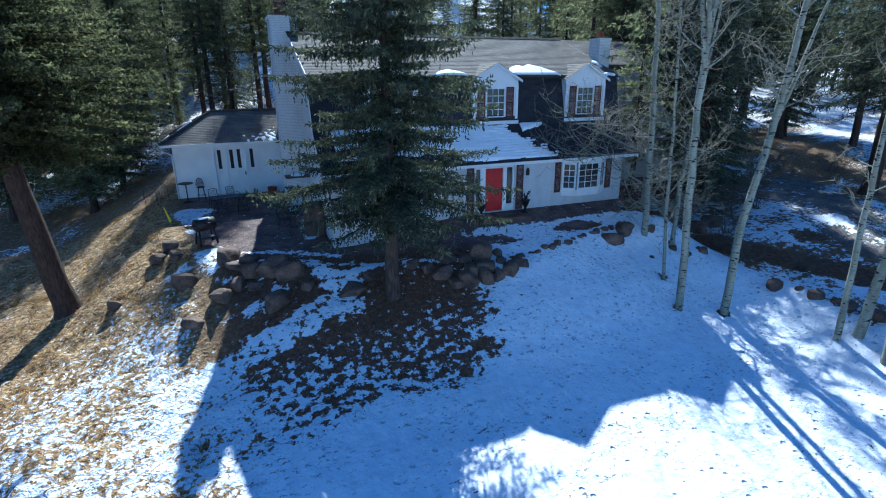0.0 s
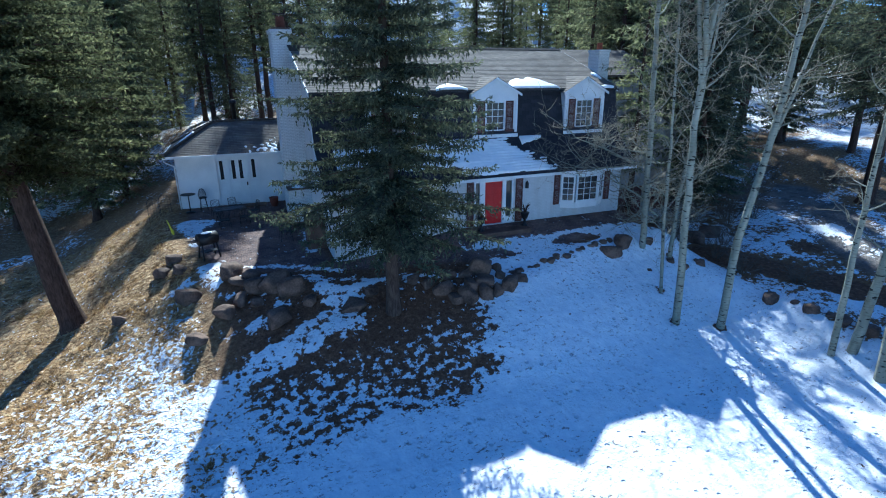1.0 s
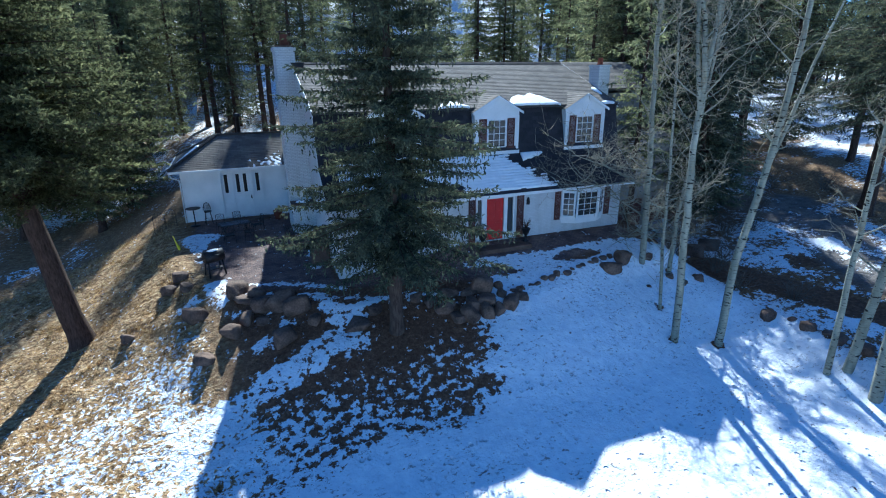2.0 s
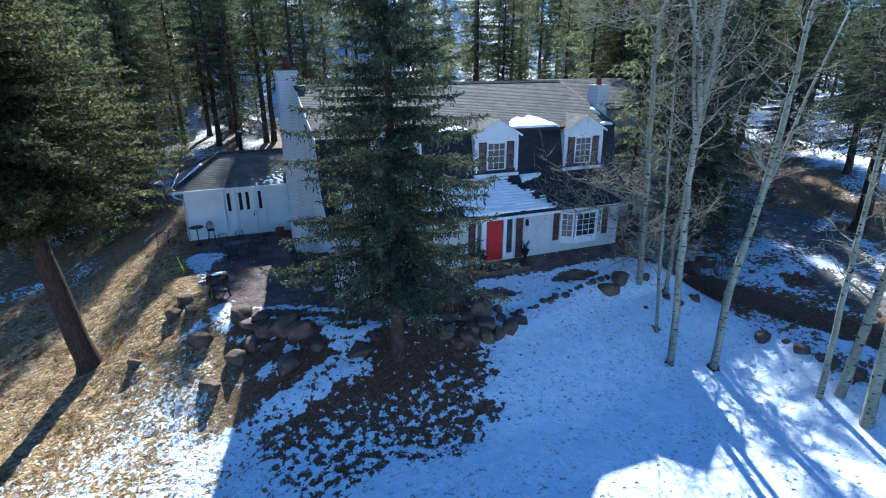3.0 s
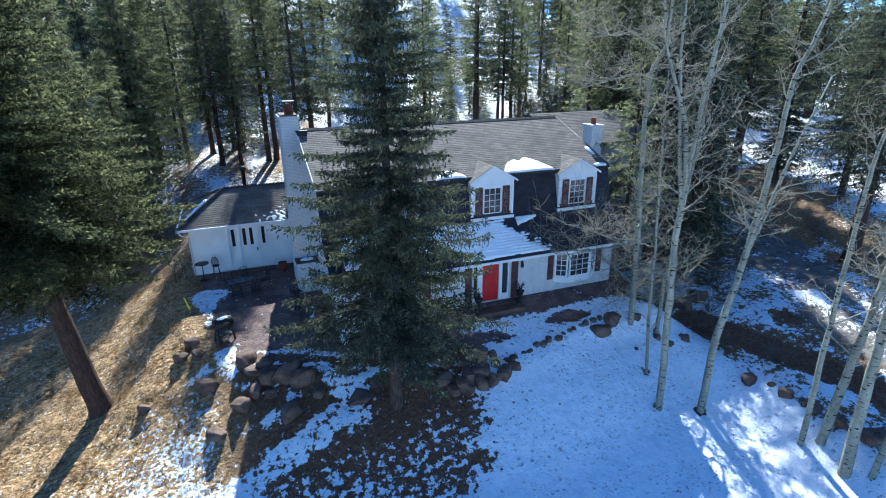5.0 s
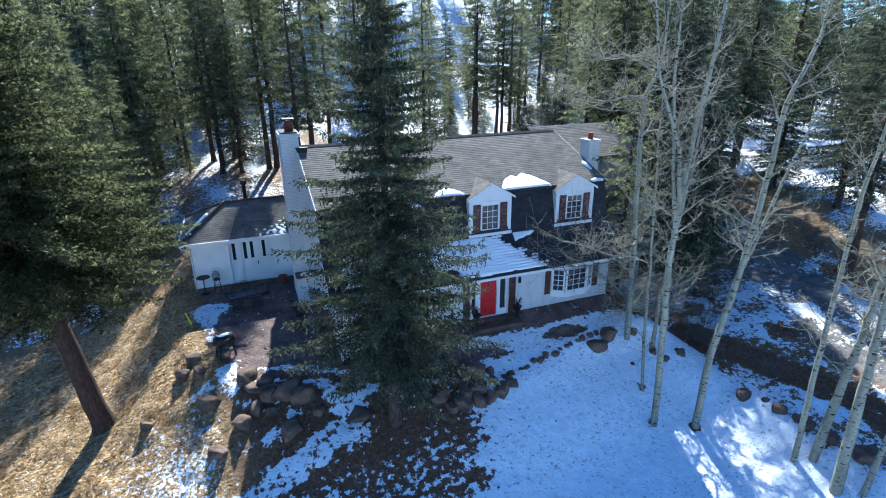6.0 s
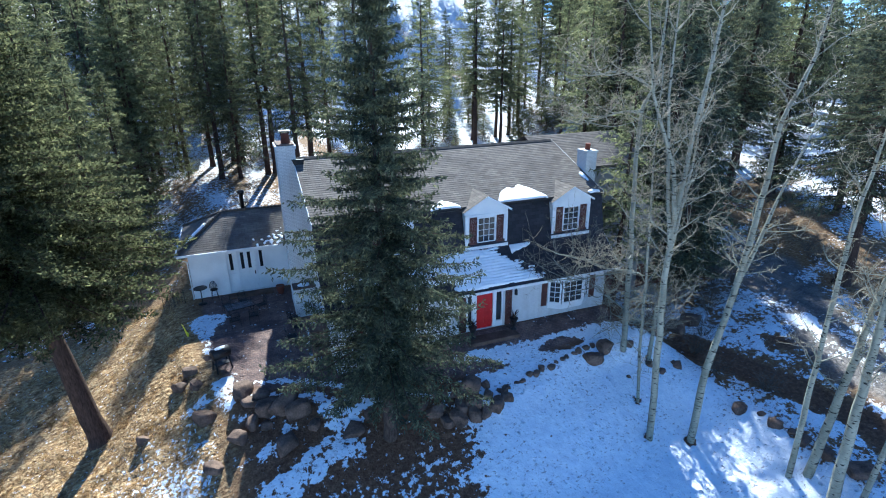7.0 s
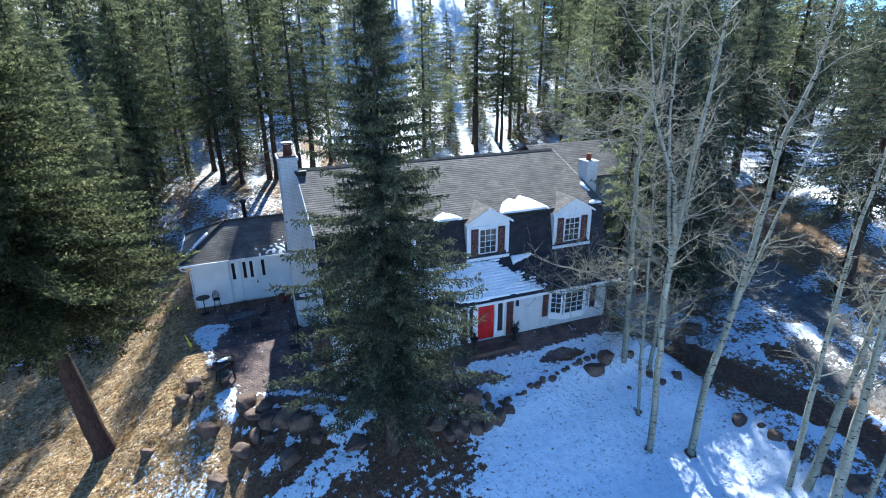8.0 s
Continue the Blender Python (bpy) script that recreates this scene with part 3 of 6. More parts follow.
part("upper_floor", boxes((HX0 + 0.23, FRONT + 0.25, 2.55, HX1 - 0.23, BACK - 0.25, 2.75)), WHITE, house)
RX0, RX1 = HX0 - 0.35, HX1 + 0.5


def both_slopes(name, lo, hi, mat, label):
    bm = bmesh.new()
    roof_plane(bm, (RX0, lo[0], lo[1]), (RX1, lo[0], lo[1]), (RX1, hi[0], hi[1]), (RX0, hi[0], hi[1]), thick=0.05)
    fb = 2 * RIDGE_Y
    roof_plane(bm, (RX1, fb - lo[0], lo[1]), (RX0, fb - lo[0], lo[1]), (RX0, fb - hi[0], hi[1]), (RX1, fb - hi[0], hi[1]), thick=0.05)
    for s in (0, 1):  # the deck under the shingles
        y0, y1 = (lo[0], hi[0]) if not s else (fb - lo[0], fb - hi[0])
        prism(bm, [(y0, lo[1] - 0.05), (y1, hi[1] - 0.05), (y1, hi[1] + 0.04), (y0, lo[1] + 0.04)], RX0 + 0.01, RX1 - 0.01)
    return tagged(part(name, bm, mat, house, label), kind="stuff")


EAVE, KINK, UPPER = (21.02, 2.36), (22.74, 3.88), (23.3, 6.2)
both_slopes("roof_skirt", EAVE, KINK, ROOF_DARK, "dark shingled lower roof skirt")
both_slopes("mansard_slope", KINK, UPPER, ROOF_DARK, "steep dark shingled mansard slope")
both_slopes("upper_roof", (23.05, 6.15), (RIDGE_Y, RIDGE_Z), ROOF, "grey-brown shingled upper roof")
bm = bmesh.new()
for i in range(int((RX1 - RX0) / 0.3)):
    x = RX0 + i * 0.3
    prism(bm, [(RIDGE_Y - 0.17, RIDGE_Z + 0.03), (RIDGE_Y, RIDGE_Z + 0.13 + 0.012 * (i % 2)), (RIDGE_Y + 0.17, RIDGE_Z + 0.03), (RIDGE_Y, RIDGE_Z + 0.07)], x, x + 0.31)
part("ridge_cap", bm, ROOF, house)
for a, b in ((RX0, 5.35), (7.95, 10.55), (13.3, 15.65), (18.4, RX1)):
    part("gutter", boxes((a, 22.93, 6.06, b, 23.03, 6.13)), IRON, house, "dark metal gutter")
part("eave_board", boxes((RX0, 20.98, 2.24, RX1, 21.03, 2.37), (RX0, 21.031, 2.24, RX1, FRONT - 0.001, 2.27)), WHITE, house)
for x in (RX0 - 0.03, RX1):
    rk = bmesh.new()
    for (y0, z0), (y1, z1) in ((EAVE, KINK), (KINK, UPPER), ((23.05, 6.15), (RIDGE_Y, RIDGE_Z))):
        for s in (0, 1):
            p, q = (y0, y1) if not s else (2 * RIDGE_Y - y0, 2 * RIDGE_Y - y1)
            prism(rk, [(p, z0 - 0.16), (q, z1 - 0.16), (q, z1 + 0.05), (p, z0 + 0.05)], x, x + 0.03)
    part("rake_board", rk, WHITE, house, "white rake trim")


def dormer(cx):
    """A gabled dormer with a shuttered sash window."""
    y, w = 22.79, 1.2
    root = part("dormer", wall_with_holes(cx - w, cx + w, 3.82, 5.99, y, y + 0.1, [(cx - 0.51, cx + 0.51, 4.27, 5.64)]), WHITE, house, "white gabled dormer")
    bm = prism(bmesh.new(), [(cx - w - 0.1, 5.99), (cx + w + 0.1, 5.99), (cx, 6.66)], y - 0.02, y + 0.09, "y")
    part("dormer_gable", bm, WHITE, root)
    for s in (-1, 1):
        side = prism(bmesh.new(), [(y + 0.101, 3.85), (y + 0.101, 5.99), (23.6, 5.99), (23.1, 3.85)], cx + s * w - 0.05 * s - 0.05, cx + s * w - 0.05 * s + 0.05)
        part("dormer_side", side, WHITE, root)
    rf = bmesh.new()
    for s in (-1, 1):
        e, r = (cx + s * (w + 0.14), 5.97), (cx, 6.72)
        yb_e, yb_r = 23.2, 24.75
        roof_plane(rf, (e[0], y - 0.16, e[1]), (e[0], yb_e, e[1]), (r[0], yb_r, r[1]), (r[0], y - 0.16, r[1]), thick=0.03)
    part("dormer_roof", rf, ROOF, root, "grey shingled dormer roof")["kind"] = "stuff"
    tr = bmesh.new()
    for s in (-1, 1):
        prism(tr, [(cx + s * (w + 0.15), 5.87), (cx + s * (w + 0.15), 5.98), (cx, 6.74), (cx, 6.63)], y - 0.17, y - 0.13, "y")
    box(tr, cx - w - 0.03, y - 0.09, 3.95, cx + w + 0.03, y - 0.002, 4.12)
    for s in (-1, 1):
        a, b = sorted((cx + s * w, cx + s * (w - 0.14)))
        box(tr, a, y - 0.032, 4.121, b, y - 0.002, 5.8)
    box(tr, cx - w + 0.141, y - 0.03, 5.7, cx + w - 0.141, y - 0.002, 5.8)
    part("dormer_trim", tr, WHITE, root, "white trim boards")
    sash(root, cx - 0.51, cx + 0.51, 4.27, 5.64, 3, 4, Matrix.Translation((0, y + 0.02, 0)))
    for s in (-1, 1):
        a, b = sorted((cx + s * 0.56, cx + s * 0.96))
        shutter(root, a, b, 4.22, 5.67, y - 0.002)


for cx in (6.8, 11.92, 17.03):
    dormer(cx)


def bay_window(cx):
    """A shallow three-sided bay with a flat apron."""
    plan = [(-1.3, 0.0), (-0.68, -0.42), (0.68, -0.42), (1.3, 0.0)]
    root = part("bay_window", boxes((cx - 1.1, FRONT + 0.05, 0.6, cx + 1.1, FRONT + 0.2, 0.7)), WHITE, house, "white three-sided bay window")
    for z0, z1, name in ((0.42, 0.74, "bay_apron"), (2.1, 2.235, "bay_head")):
        bm = bmesh.new()
        lo = [bm.verts.new((cx + x * (0.96 if z0 < 1 else 1), FRONT + y * (0.9 if z0 < 1 else 1) - 0.002, z0)) for x, y in plan]
        hi = [bm.verts.new((cx + x * 1.02, FRONT + y * 1.05 - 0.002, z1)) for x, y in plan]
        bm.faces.new(lo)
        bm.faces.new(hi[::-1])
        for i in range(4):
            j = (i + 1) % 4
            bm.faces.new((lo[i], hi[i], hi[j], lo[j]))
        bmesh.ops.recalc_face_normals(bm, faces=bm.faces[:])
        part(name, bm, WHITE, root)
    for (ax, ay), (bx, by), cols in ((plan[0], plan[1], 2), (plan[1], plan[2], 3), (plan[2], plan[3], 2)):
        w = math.hypot(bx - ax, by - ay)
        m = pose(cx + (ax + bx) / 2, FRONT + (ay + by) / 2, 0, 0, 0, math.degrees(math.atan2(by - ay, bx - ax)))
        sash(root, -w / 2 + 0.03, w / 2 - 0.03, 0.745, 2.095, cols, 4, m, 0.09)
    for s in (-1, 1):
        a, b = sorted((cx + s * 1.36, cx + s * 1.7))
        shutter(root, a, b, 0.62, 2.12, FRONT - 0.003)


for cx in BAYS:
    bay_window(cx)

# the entrance: red panelled door, side lights, tall shutters
entry = part("door_frame", boxes((10.28, FRONT - 0.03, 2.06, 12.33, FRONT + 0.15, 2.12), (10.28, FRONT - 0.03, 0, 10.34, FRONT + 0.15, 2.06), (10.56, FRONT - 0.03, 0, 10.83, FRONT + 0.15, 2.06),
             (11.76, FRONT - 0.03, 0, 11.95, FRONT + 0.15, 2.06), (12.27, FRONT - 0.03, 0, 12.33, FRONT + 0.15, 2.06), (10.34, FRONT - 0.03, 0, 10.56, FRONT + 0.15, 0.3), (11.95, FRONT - 0.03, 0, 12.27, FRONT + 0.15, 0.3)), WHITE, house, "white door frame")
door = part("front_door", boxes((10.835, FRONT + 0.05, 0.01, 11.755, FRONT + 0.1, 2.055)), RED, house, "bright red panelled front door")
for i in (0, 1):
    for z0, z1 in ((0.18, 0.85), (0.98, 1.42), (1.52, 1.93)):
        part("door_panel", boxes((10.94 + i * 0.38, FRONT + 0.032, z0, 11.27 + i * 0.38, FRONT + 0.049, z1), bevel=0.006), RED, door)
part("door_handle", lathe(bmesh.new(), [(0.01, -0.03), (0.03, -0.02), (0.03, 0.02), (0.01, 0.03)], 10, (11.68, FRONT + 0.02, 1.0)), mottled("brass", (0.4, 0.27, 0.1), (0.55, 0.4, 0.18), 8, 0.3, 30, 0.001, 1.0), door, "brass knob")
for a, b in ((10.34, 10.56), (11.95, 12.27)):
    part("side_light", boxes((a, FRONT + 0.06, 0.3, b, FRONT + 0.07, 2.06)), GLASS, house, "narrow dark glass side light")
for a, b in ((9.88, 10.23), (12.48, 12.86)):
    shutter(house, a, b, -0.02, 2.14, FRONT - 0.003)
lan = bmesh.new()
box(lan, 13.0, FRONT - 0.14, 1.62, 13.12, FRONT - 0.03, 1.86)
box(lan, 13.03, FRONT - 0.03, 1.7, 13.09, FRONT - 0.002, 1.78)
lathe(lan, [(0.085, 0), (0.05, 0.08), (0.012, 0.13)], 8, (13.06, FRONT - 0.085, 1.862))
part("wall_lantern", lan, IRON, house, "black iron wall lantern")

# chimneys
stack = bmesh.new()
box(stack, 2.42, 28.15, -0.9, 3.598, 29.75, 7.4)
box(stack, 2.42, 28.15, 7.401, 3.35, 29.75, 8.85)
box(stack, 2.36, 28.09, 8.851, 3.41, 29.81, 9.02)
box(stack, 2.42, 27.35, -1.1, 3.598, 28.149, 1.25)
chim = uv_wall(part("chimney", stack, OLD_BRICK, house, "tall white-painted brick chimney"))
part("chimney_shelf", boxes((2.38, 27.3, 1.251, 3.598, 28.149, 1.32)), BROWN_WOOD, chim, "brown brick shelf")
part("flashing_saddle", prism(bmesh.new(), [(3.1, 8.3), (3.75, 8.3), (3.62, 7.72), (3.4, 7.62)], 27.98, 28.149, "y"), IRON, chim, "black metal saddle where the roof meets the brickwork")
part("chimney_crown", boxes((2.44, 28.17, 9.021, 3.33, 29.73, 9.1), bevel=0.02), ROCK, chim)
fl = lathe(bmesh.new(), [(0.24, 0), (0.2, 0.5), (0.23, 0.52)], 14, (2.95, 28.6, 9.1))
part("flue", fl, SHUTTER, chim, "dark clay flue pot")
part("flue_cap", boxes((2.65, 28.3, 9.72, 3.25, 28.9, 9.76), (2.74, 28.4, 9.6, 2.77, 28.43, 9.72), (3.13, 28.4, 9.6, 3.16, 28.43, 9.72), (2.74, 28.78, 9.6, 2.77, 28.81, 9.72), (3.13, 28.78, 9.6, 3.16, 28.81, 9.72)), IRON, chim, "rusty metal flue cap")
stack = bmesh.new()
box(stack, 19.3, 24.9, -2.2, 20.02, 25.8, 8.0)
box(stack, 19.26, 24.86, 8.001, 20.06, 25.84, 8.12)
chim2 = uv_wall(part("chimney", stack, OLD_BRICK, house, "white-painted brick chimney"))
part("flue", lathe(bmesh.new(), [(0.16, 0), (0.14, 0.35), (0.17, 0.37)], 12, (19.66, 25.35, 8.12)), TERRACOTTA, chim2, "clay flue pot")


# ---- the side wing ----
wing = thing("house_wing", "low white wing with hipped shingle roof and glazed doors", "house wing")
WY, WX0, WX1 = 31.48, -3.0, 3.59
SLITS = (-0.8, -0.17, 0.22, 0.9)
wh = [(-0.96, 1.28, -0.1, 2.5)]
part("wall", wall_with_holes(WX0, WX1, -0.9, 2.72, WY, WY + 0.2, wh), WHITE, wing, "white boarded wall")
part("wall", boxes((WX0, WY + 0.201, -0.9, WX0 + 0.2, 32.0, 2.72), (WX0, 34.2, -0.9, WX0 + 0.2, 36.5, 2.72), (WX0, 32.0, -0.9, WX0 + 0.2, 34.2, 0.9), (WX0, 32.0, 2.3, WX0 + 0.2, 34.2, 2.72)), WHITE, wing)
part("wall", boxes((WX0 + 0.201, 36.3, -0.9, WX1, 36.5, 2.72)), WHITE, wing)
sash(wing, 32.0, 34.2, 0.9, 2.3, 4, 2, Matrix.Translation((WX0 + 0.1, 0, 0)) @ pose(0, 0, 0, 0, 0, 90) )
for s in SLITS:
    part("pane", boxes((s, WY + 0.085, 1.33, s + 0.18, WY + 0.095, 2.38)), TINTED, wing, "narrow dark glass slit")
tr = bmesh.new()
for a, b in ((-1.04, -0.96), (-0.42, -0.33), (0.64, 0.73), (1.28, 1.36)):
    box(tr, a, WY - 0.04, -0.1, b, WY + 0.1, 2.5)
box(tr, -1.04, WY - 0.04, 2.501, 1.36, WY + 0.1, 2.58)
part("door_trim", tr, WHITE, wing, "white door trim")
for a, b, slots in ((-0.959, -0.421, SLITS[:1]), (-0.329, 0.639, SLITS[1:3]), (0.731, 1.279, SLITS[3:])):
    leaf = part("door_leaf", wall_with_holes(a, b, -0.08, 2.49, WY + 0.07, WY + 0.11, [(q, q + 0.18, 1.33, 2.38) for q in slots]), WHITE, wing, "white panelled door leaf")
    for q in slots:
        part("slit_trim", boxes((q - 0.035, WY + 0.05, 1.29, q - 0.001, WY + 0.069, 2.42), (q + 0.181, WY + 0.05, 1.29, q + 0.215, WY + 0.069, 2.42)), WHITE, leaf)
    part("lower_panel", boxes((a + 0.07, WY + 0.05, 0.1, b - 0.07, WY + 0.069, 1.1)), WHITE, leaf)
part("door_handle", boxes((0.54, WY + 0.0, 0.92, 0.6, WY + 0.049, 1.12)), IRON, wing, "black handle")
part("door_step", boxes((-1.15, WY - 0.75, -0.6, 1.45, WY - 0.01, -0.13), bevel=0.015), BROWN_WOOD, wing, "worn brick step")
ew, e0, e1 = 2.8, WY - 0.5, 37.0
rg = (e0 + e1) / 2
hz = 4.3
rf = bmesh.new()
x0, xr = WX0 - 0.5, -0.9
roof_plane(rf, (x0, e0, ew), (WX1, e0, ew), (WX1, rg, hz), (xr, rg, hz), thick=0.03)
roof_plane(rf, (x0, e1, ew), (x0, e0, ew), (xr, rg, hz), (xr, rg, hz), thick=0.03)
roof_plane(rf, (WX1, e1, ew), (x0, e1, ew), (xr, rg, hz), (WX1, rg, hz), thick=0.03)
tagged(part("roof", rf, ROOF, wing, "weathered grey shingled hip roof"), kind="stuff")
part("soffit", boxes((x0 + 0.02, e0 + 0.02, ew - 0.12, WX1, e1 - 0.02, ew - 0.06)), WHITE, wing)
hip = bmesh.new()
for (px, py, pz), (qx, qy, qz) in (((x0, e0, ew), (xr, rg, hz)), ((x0, e1, ew), (xr, rg, hz)), ((xr, rg, hz), (WX1, rg, hz))):
    p, q = Vector((px, py, pz)), Vector((qx, qy, qz))
    n = int((q - p).length / 0.22)
    for i in range(n):
        a, b = p.lerp(q, i / n) + Vector((0, 0, 0.09)), p.lerp(q, (i + 1.1) / n) + Vector((0, 0, 0.06))
        tube(hip, [a, b], [0.085, 0.075], 5)
part("hip_cap", hip, ROOF, wing)
gt = bmesh.new()
box(gt, x0 - 0.08, e0 - 0.1, ew - 0.1, WX1, e0 - 0.005, ew + 0.02)
box(gt, x0 - 0.1, e0 - 0.1, ew - 0.1, x0 - 0.005, e1, ew + 0.02)
tube(gt, [(x0 + 0.02, e0 - 0.04, ew - 0.1), (x0 + 0.1, e0 + 0.1, ew - 0.3), (WX0 - 0.05, WY - 0.05, ew - 0.55), (WX0 - 0.05, WY - 0.05, -0.2)], [0.04] * 4, 6)
part("gutter", gt, WHITE, wing, "white gutter and downpipe")
vp = lathe(bmesh.new(), [(0.12, 0), (0.12, 1.15), (0.2, 1.16), (0.2, 1.34), (0.07, 1.4)], 12, (0.35, 34.35, 4.15))
part("vent_pipe", vp, IRON, wing, "dark metal vent pipe")

# ---- the garage beside the drive ----
garage = thing("garage", "grey-sided garage with dark doorways beside the drive", "garage")
GREY = mottled("grey_siding", (0.2, 0.19, 0.18), (0.3, 0.29, 0.27), 0.8, 0.85, 12.0, 0.01)
gy = 25.2
part("front_wall", wall_with_holes(20.6, 27.4, -2.6, 1.9, gy, gy + 0.2, [(21.3, 23.8, -2.6, 0.15), (24.4, 26.9, -2.6, 0.15)]), GREY, garage)
part("gable_wall", prism(bmesh.new(), [(20.6, 1.901), (27.4, 1.901), (26.6, 3.3), (24.0, 4.6), (21.4, 3.3)], gy, gy + 0.2, "y"), GREY, garage, "grey shingled gable")
for a in (21.3, 24.4):
    part("garage_door", boxes((a, gy + 0.12, -2.6, a + 2.5, gy + 0.16, 0.15), *[(a + 0.1, gy + 0.1, -2.5 + 0.65 * i, a + 2.4, gy + 0.119, -1.95 + 0.65 * i) for i in range(4)]), SHUTTER, garage, "dark brown sectional garage door")
for x in (20.6, 27.2):
    part("side_wall", boxes((x, gy + 0.201, -2.6, x + 0.2, 33, 1.9)), GREY, garage)
part("back_wall", boxes((20.801, 32.8, -2.6, 27.199, 33, 3.2)), GREY, garage)
for s, name in ((-1, "roof"), (1, "roof")):
    rf = bmesh.new()
    roof_plane(rf, (24 + s * 3.75, gy - 0.3, 1.7), (24 + s * 3.75, 33.3, 1.7), (24 + s * 2.65, 33.3, 3.35), (24 + s * 2.65, gy - 0.3, 3.35), thick=0.05)
    roof_plane(rf, (24 + s * 2.65, gy - 0.3, 3.35), (24 + s * 2.65, 33.3, 3.35), (24, 33.3, 4.75), (24, gy - 0.3, 4.75), thick=0.05)
    part(name, rf, ROOF, garage)

# ---- the rear extension beyond the second chimney ----
ext = thing("rear_extension", "grey-sided rear extension under a shingled roof", "house wing")
part("wall", boxes((18.76, 27.0, -2.6, 25.0, 27.2, 6.5), (24.8, 27.201, -2.6, 25.0, 33.4, 6.5), (18.76, 33.2, -2.6, 24.799, 33.4, 6.5)), GREY, ext)
rf = bmesh.new()
roof_plane(rf, (18.2, 26.5, 6.75), (25.4, 26.5, 6.75), (25.4, 30.2, 8.3), (18.2, 30.2, 8.3), thick=0.05)
roof_plane(rf, (25.4, 33.9, 6.75), (18.2, 33.9, 6.75), (18.2, 30.2, 8.3), (25.4, 30.2, 8.3), thick=0.05)
prism(rf, [(26.5, 6.68), (30.2, 8.23), (33.9, 6.68), (33.9, 6.79), (30.2, 8.34), (26.5, 6.79)], 18.21, 25.39)
tagged(part("roof", rf, ROOF, ext, "grey-brown shingled roof"), kind="stuff")


# ---- snow lying on the roofs ----
def snow_sheet(label, a, b, c, d, cells, depth, offset=0.09):
    """Patches of old snow on a roof plane: depth(u, v) in metres, u along the lower edge, v up the slope."""
    a, b, c, d = (Vector(p) for p in (a, b, c, d))
    n = (b - a).cross(d - a).normalized()
    if n.z < 0:
        n = -n
    nu, nv = cells
    bm = bmesh.new()
    top, low = {}, {}

    def at(i, j):
        u, v = i / nu, j / nv
        return a.lerp(b, u).lerp(d.lerp(c, u), v)
    val = {(i, j): depth(i / nu, j / nv) for i in range(nu + 1) for j in range(nv + 1)}
    for i in range(nu):
        for j in range(nv):
            ks = [(i, j), (i + 1, j), (i + 1, j + 1), (i, j + 1)]
            if max(val[k] for k in ks) <= 0.0 or sum(val[k] > 0 for k in ks) < 2:
                continue
            vs = []
            for k in ks:
                if k not in top:
                    top[k] = bm.verts.new(at(*k) + n * (offset + max(-0.03, min(val[k], 0.2))))
                vs.append(top[k])
            bm.faces.new(vs).smooth = True
    ext_e = [e for e in bm.edges if len(e.link_faces) == 1]
    r = bmesh.ops.extrude_edge_only(bm, edges=ext_e)
    for w in [g for g in r["geom"] if isinstance(g, bmesh.types.BMVert)]:
        w.co -= n * (offset + 0.0)
    bmesh.ops.recalc_face_normals(bm, faces=bm.faces[:])
    return tagged(part("roof_snow", bm, SNOW), label, "snow", kind="stuff")


def n3(x, y, s=1.0, o=0.0):
    return noise.noise(Vector((x * s, y * s, o)))


def skirt_depth(u, v):
    x = 4.0 + 11.0 * u
    edge = 14.6 - 2.6 * v ** 1.3 + 0.7 * n3(x, v * 3, 1.5) + 0.35 * n3(x, v * 5, 4.0, 2)
    m = min((edge - x) * 0.1, 0.06) + 0.04 * n3(x, v * 4, 1.1, 4) + 0.03 * n3(x, v * 3, 4.5, 6) + 0.012
    m -= 0.06 * (0.5 + 0.5 * math.cos(2 * math.pi * v * 14 + 1.5 * n3(x, v, 1.2, 8))) * ramp(x, 8.5, 13.5) * (0.7 + 1.2 * n3(x, v * 4, 1.8, 3))
    m -= 0.12 * ramp(0.12 - v, 0, 0.1)
    m -= 0.12 * ramp(0.42 - v, 0, 0.2) * ramp(10.6 - x, 0, 1.5)
    return m


snow_sheet("thin melting snow on the dark lower roof", (4.0, *EAVE), (15.0, *EAVE), (15.0, *KINK), (4.0, *KINK), (150, 56), skirt_depth)


def patch(x0, x1, cx, half, top, wob=0.25):
    def f(u, v):
        x = x0 + (x1 - x0) * u
        hgt = top * max(0.0, 1 - ((x - cx) / half) ** 2) ** 0.7 * (1 + wob * n3(x, 1, 2.3))
        return min(0.08, (hgt - v) * 0.3)
    return f


U0, U1 = (23.05, 6.15), (24.6, 6.755)
snow_sheet("snow mound lying above the gutter between dormers", (12.6, *U0), (16.0, *U0), (16.0, *U1), (12.6, *U1), (60, 30), patch(12.6, 16, 14.2, 1.45, 0.72))
snow_sheet("small snow heap above the gutter", (8.6, *U0), (10.8, *U0), (10.8, *U1), (8.6, *U1), (40, 24), patch(8.6, 10.8, 9.8, 0.8, 0.35))
snow_sheet("snow strip beside the chimney", (17.6, *U0), (19.0, *U0), (19.0, 25.8, 7.22), (17.6, 25.8, 7.22), (30, 50), lambda u, v: 0.06 - abs(u - 0.95) * 0.45 - 0.4 * abs(v - 0.55) + 0.05 * n3(u * 3, v * 6) if v > 0.2 else 0.05 - abs(v - 0.03) * 0.8 - 0.15 * abs(u - 0.75))
snow_sheet("small snow patch at the foot of the steep roof", (13.2, 21.95, 3.17), (14.8, 21.95, 3.17), (14.8, *KINK), (13.2, *KINK), (40, 24), lambda u, v: min(0.07, (v - 0.62 - 0.45 * u) * 0.6 + 0.05 * n3(u * 5, v * 3) + 0.02) if u < 0.8 else -1)
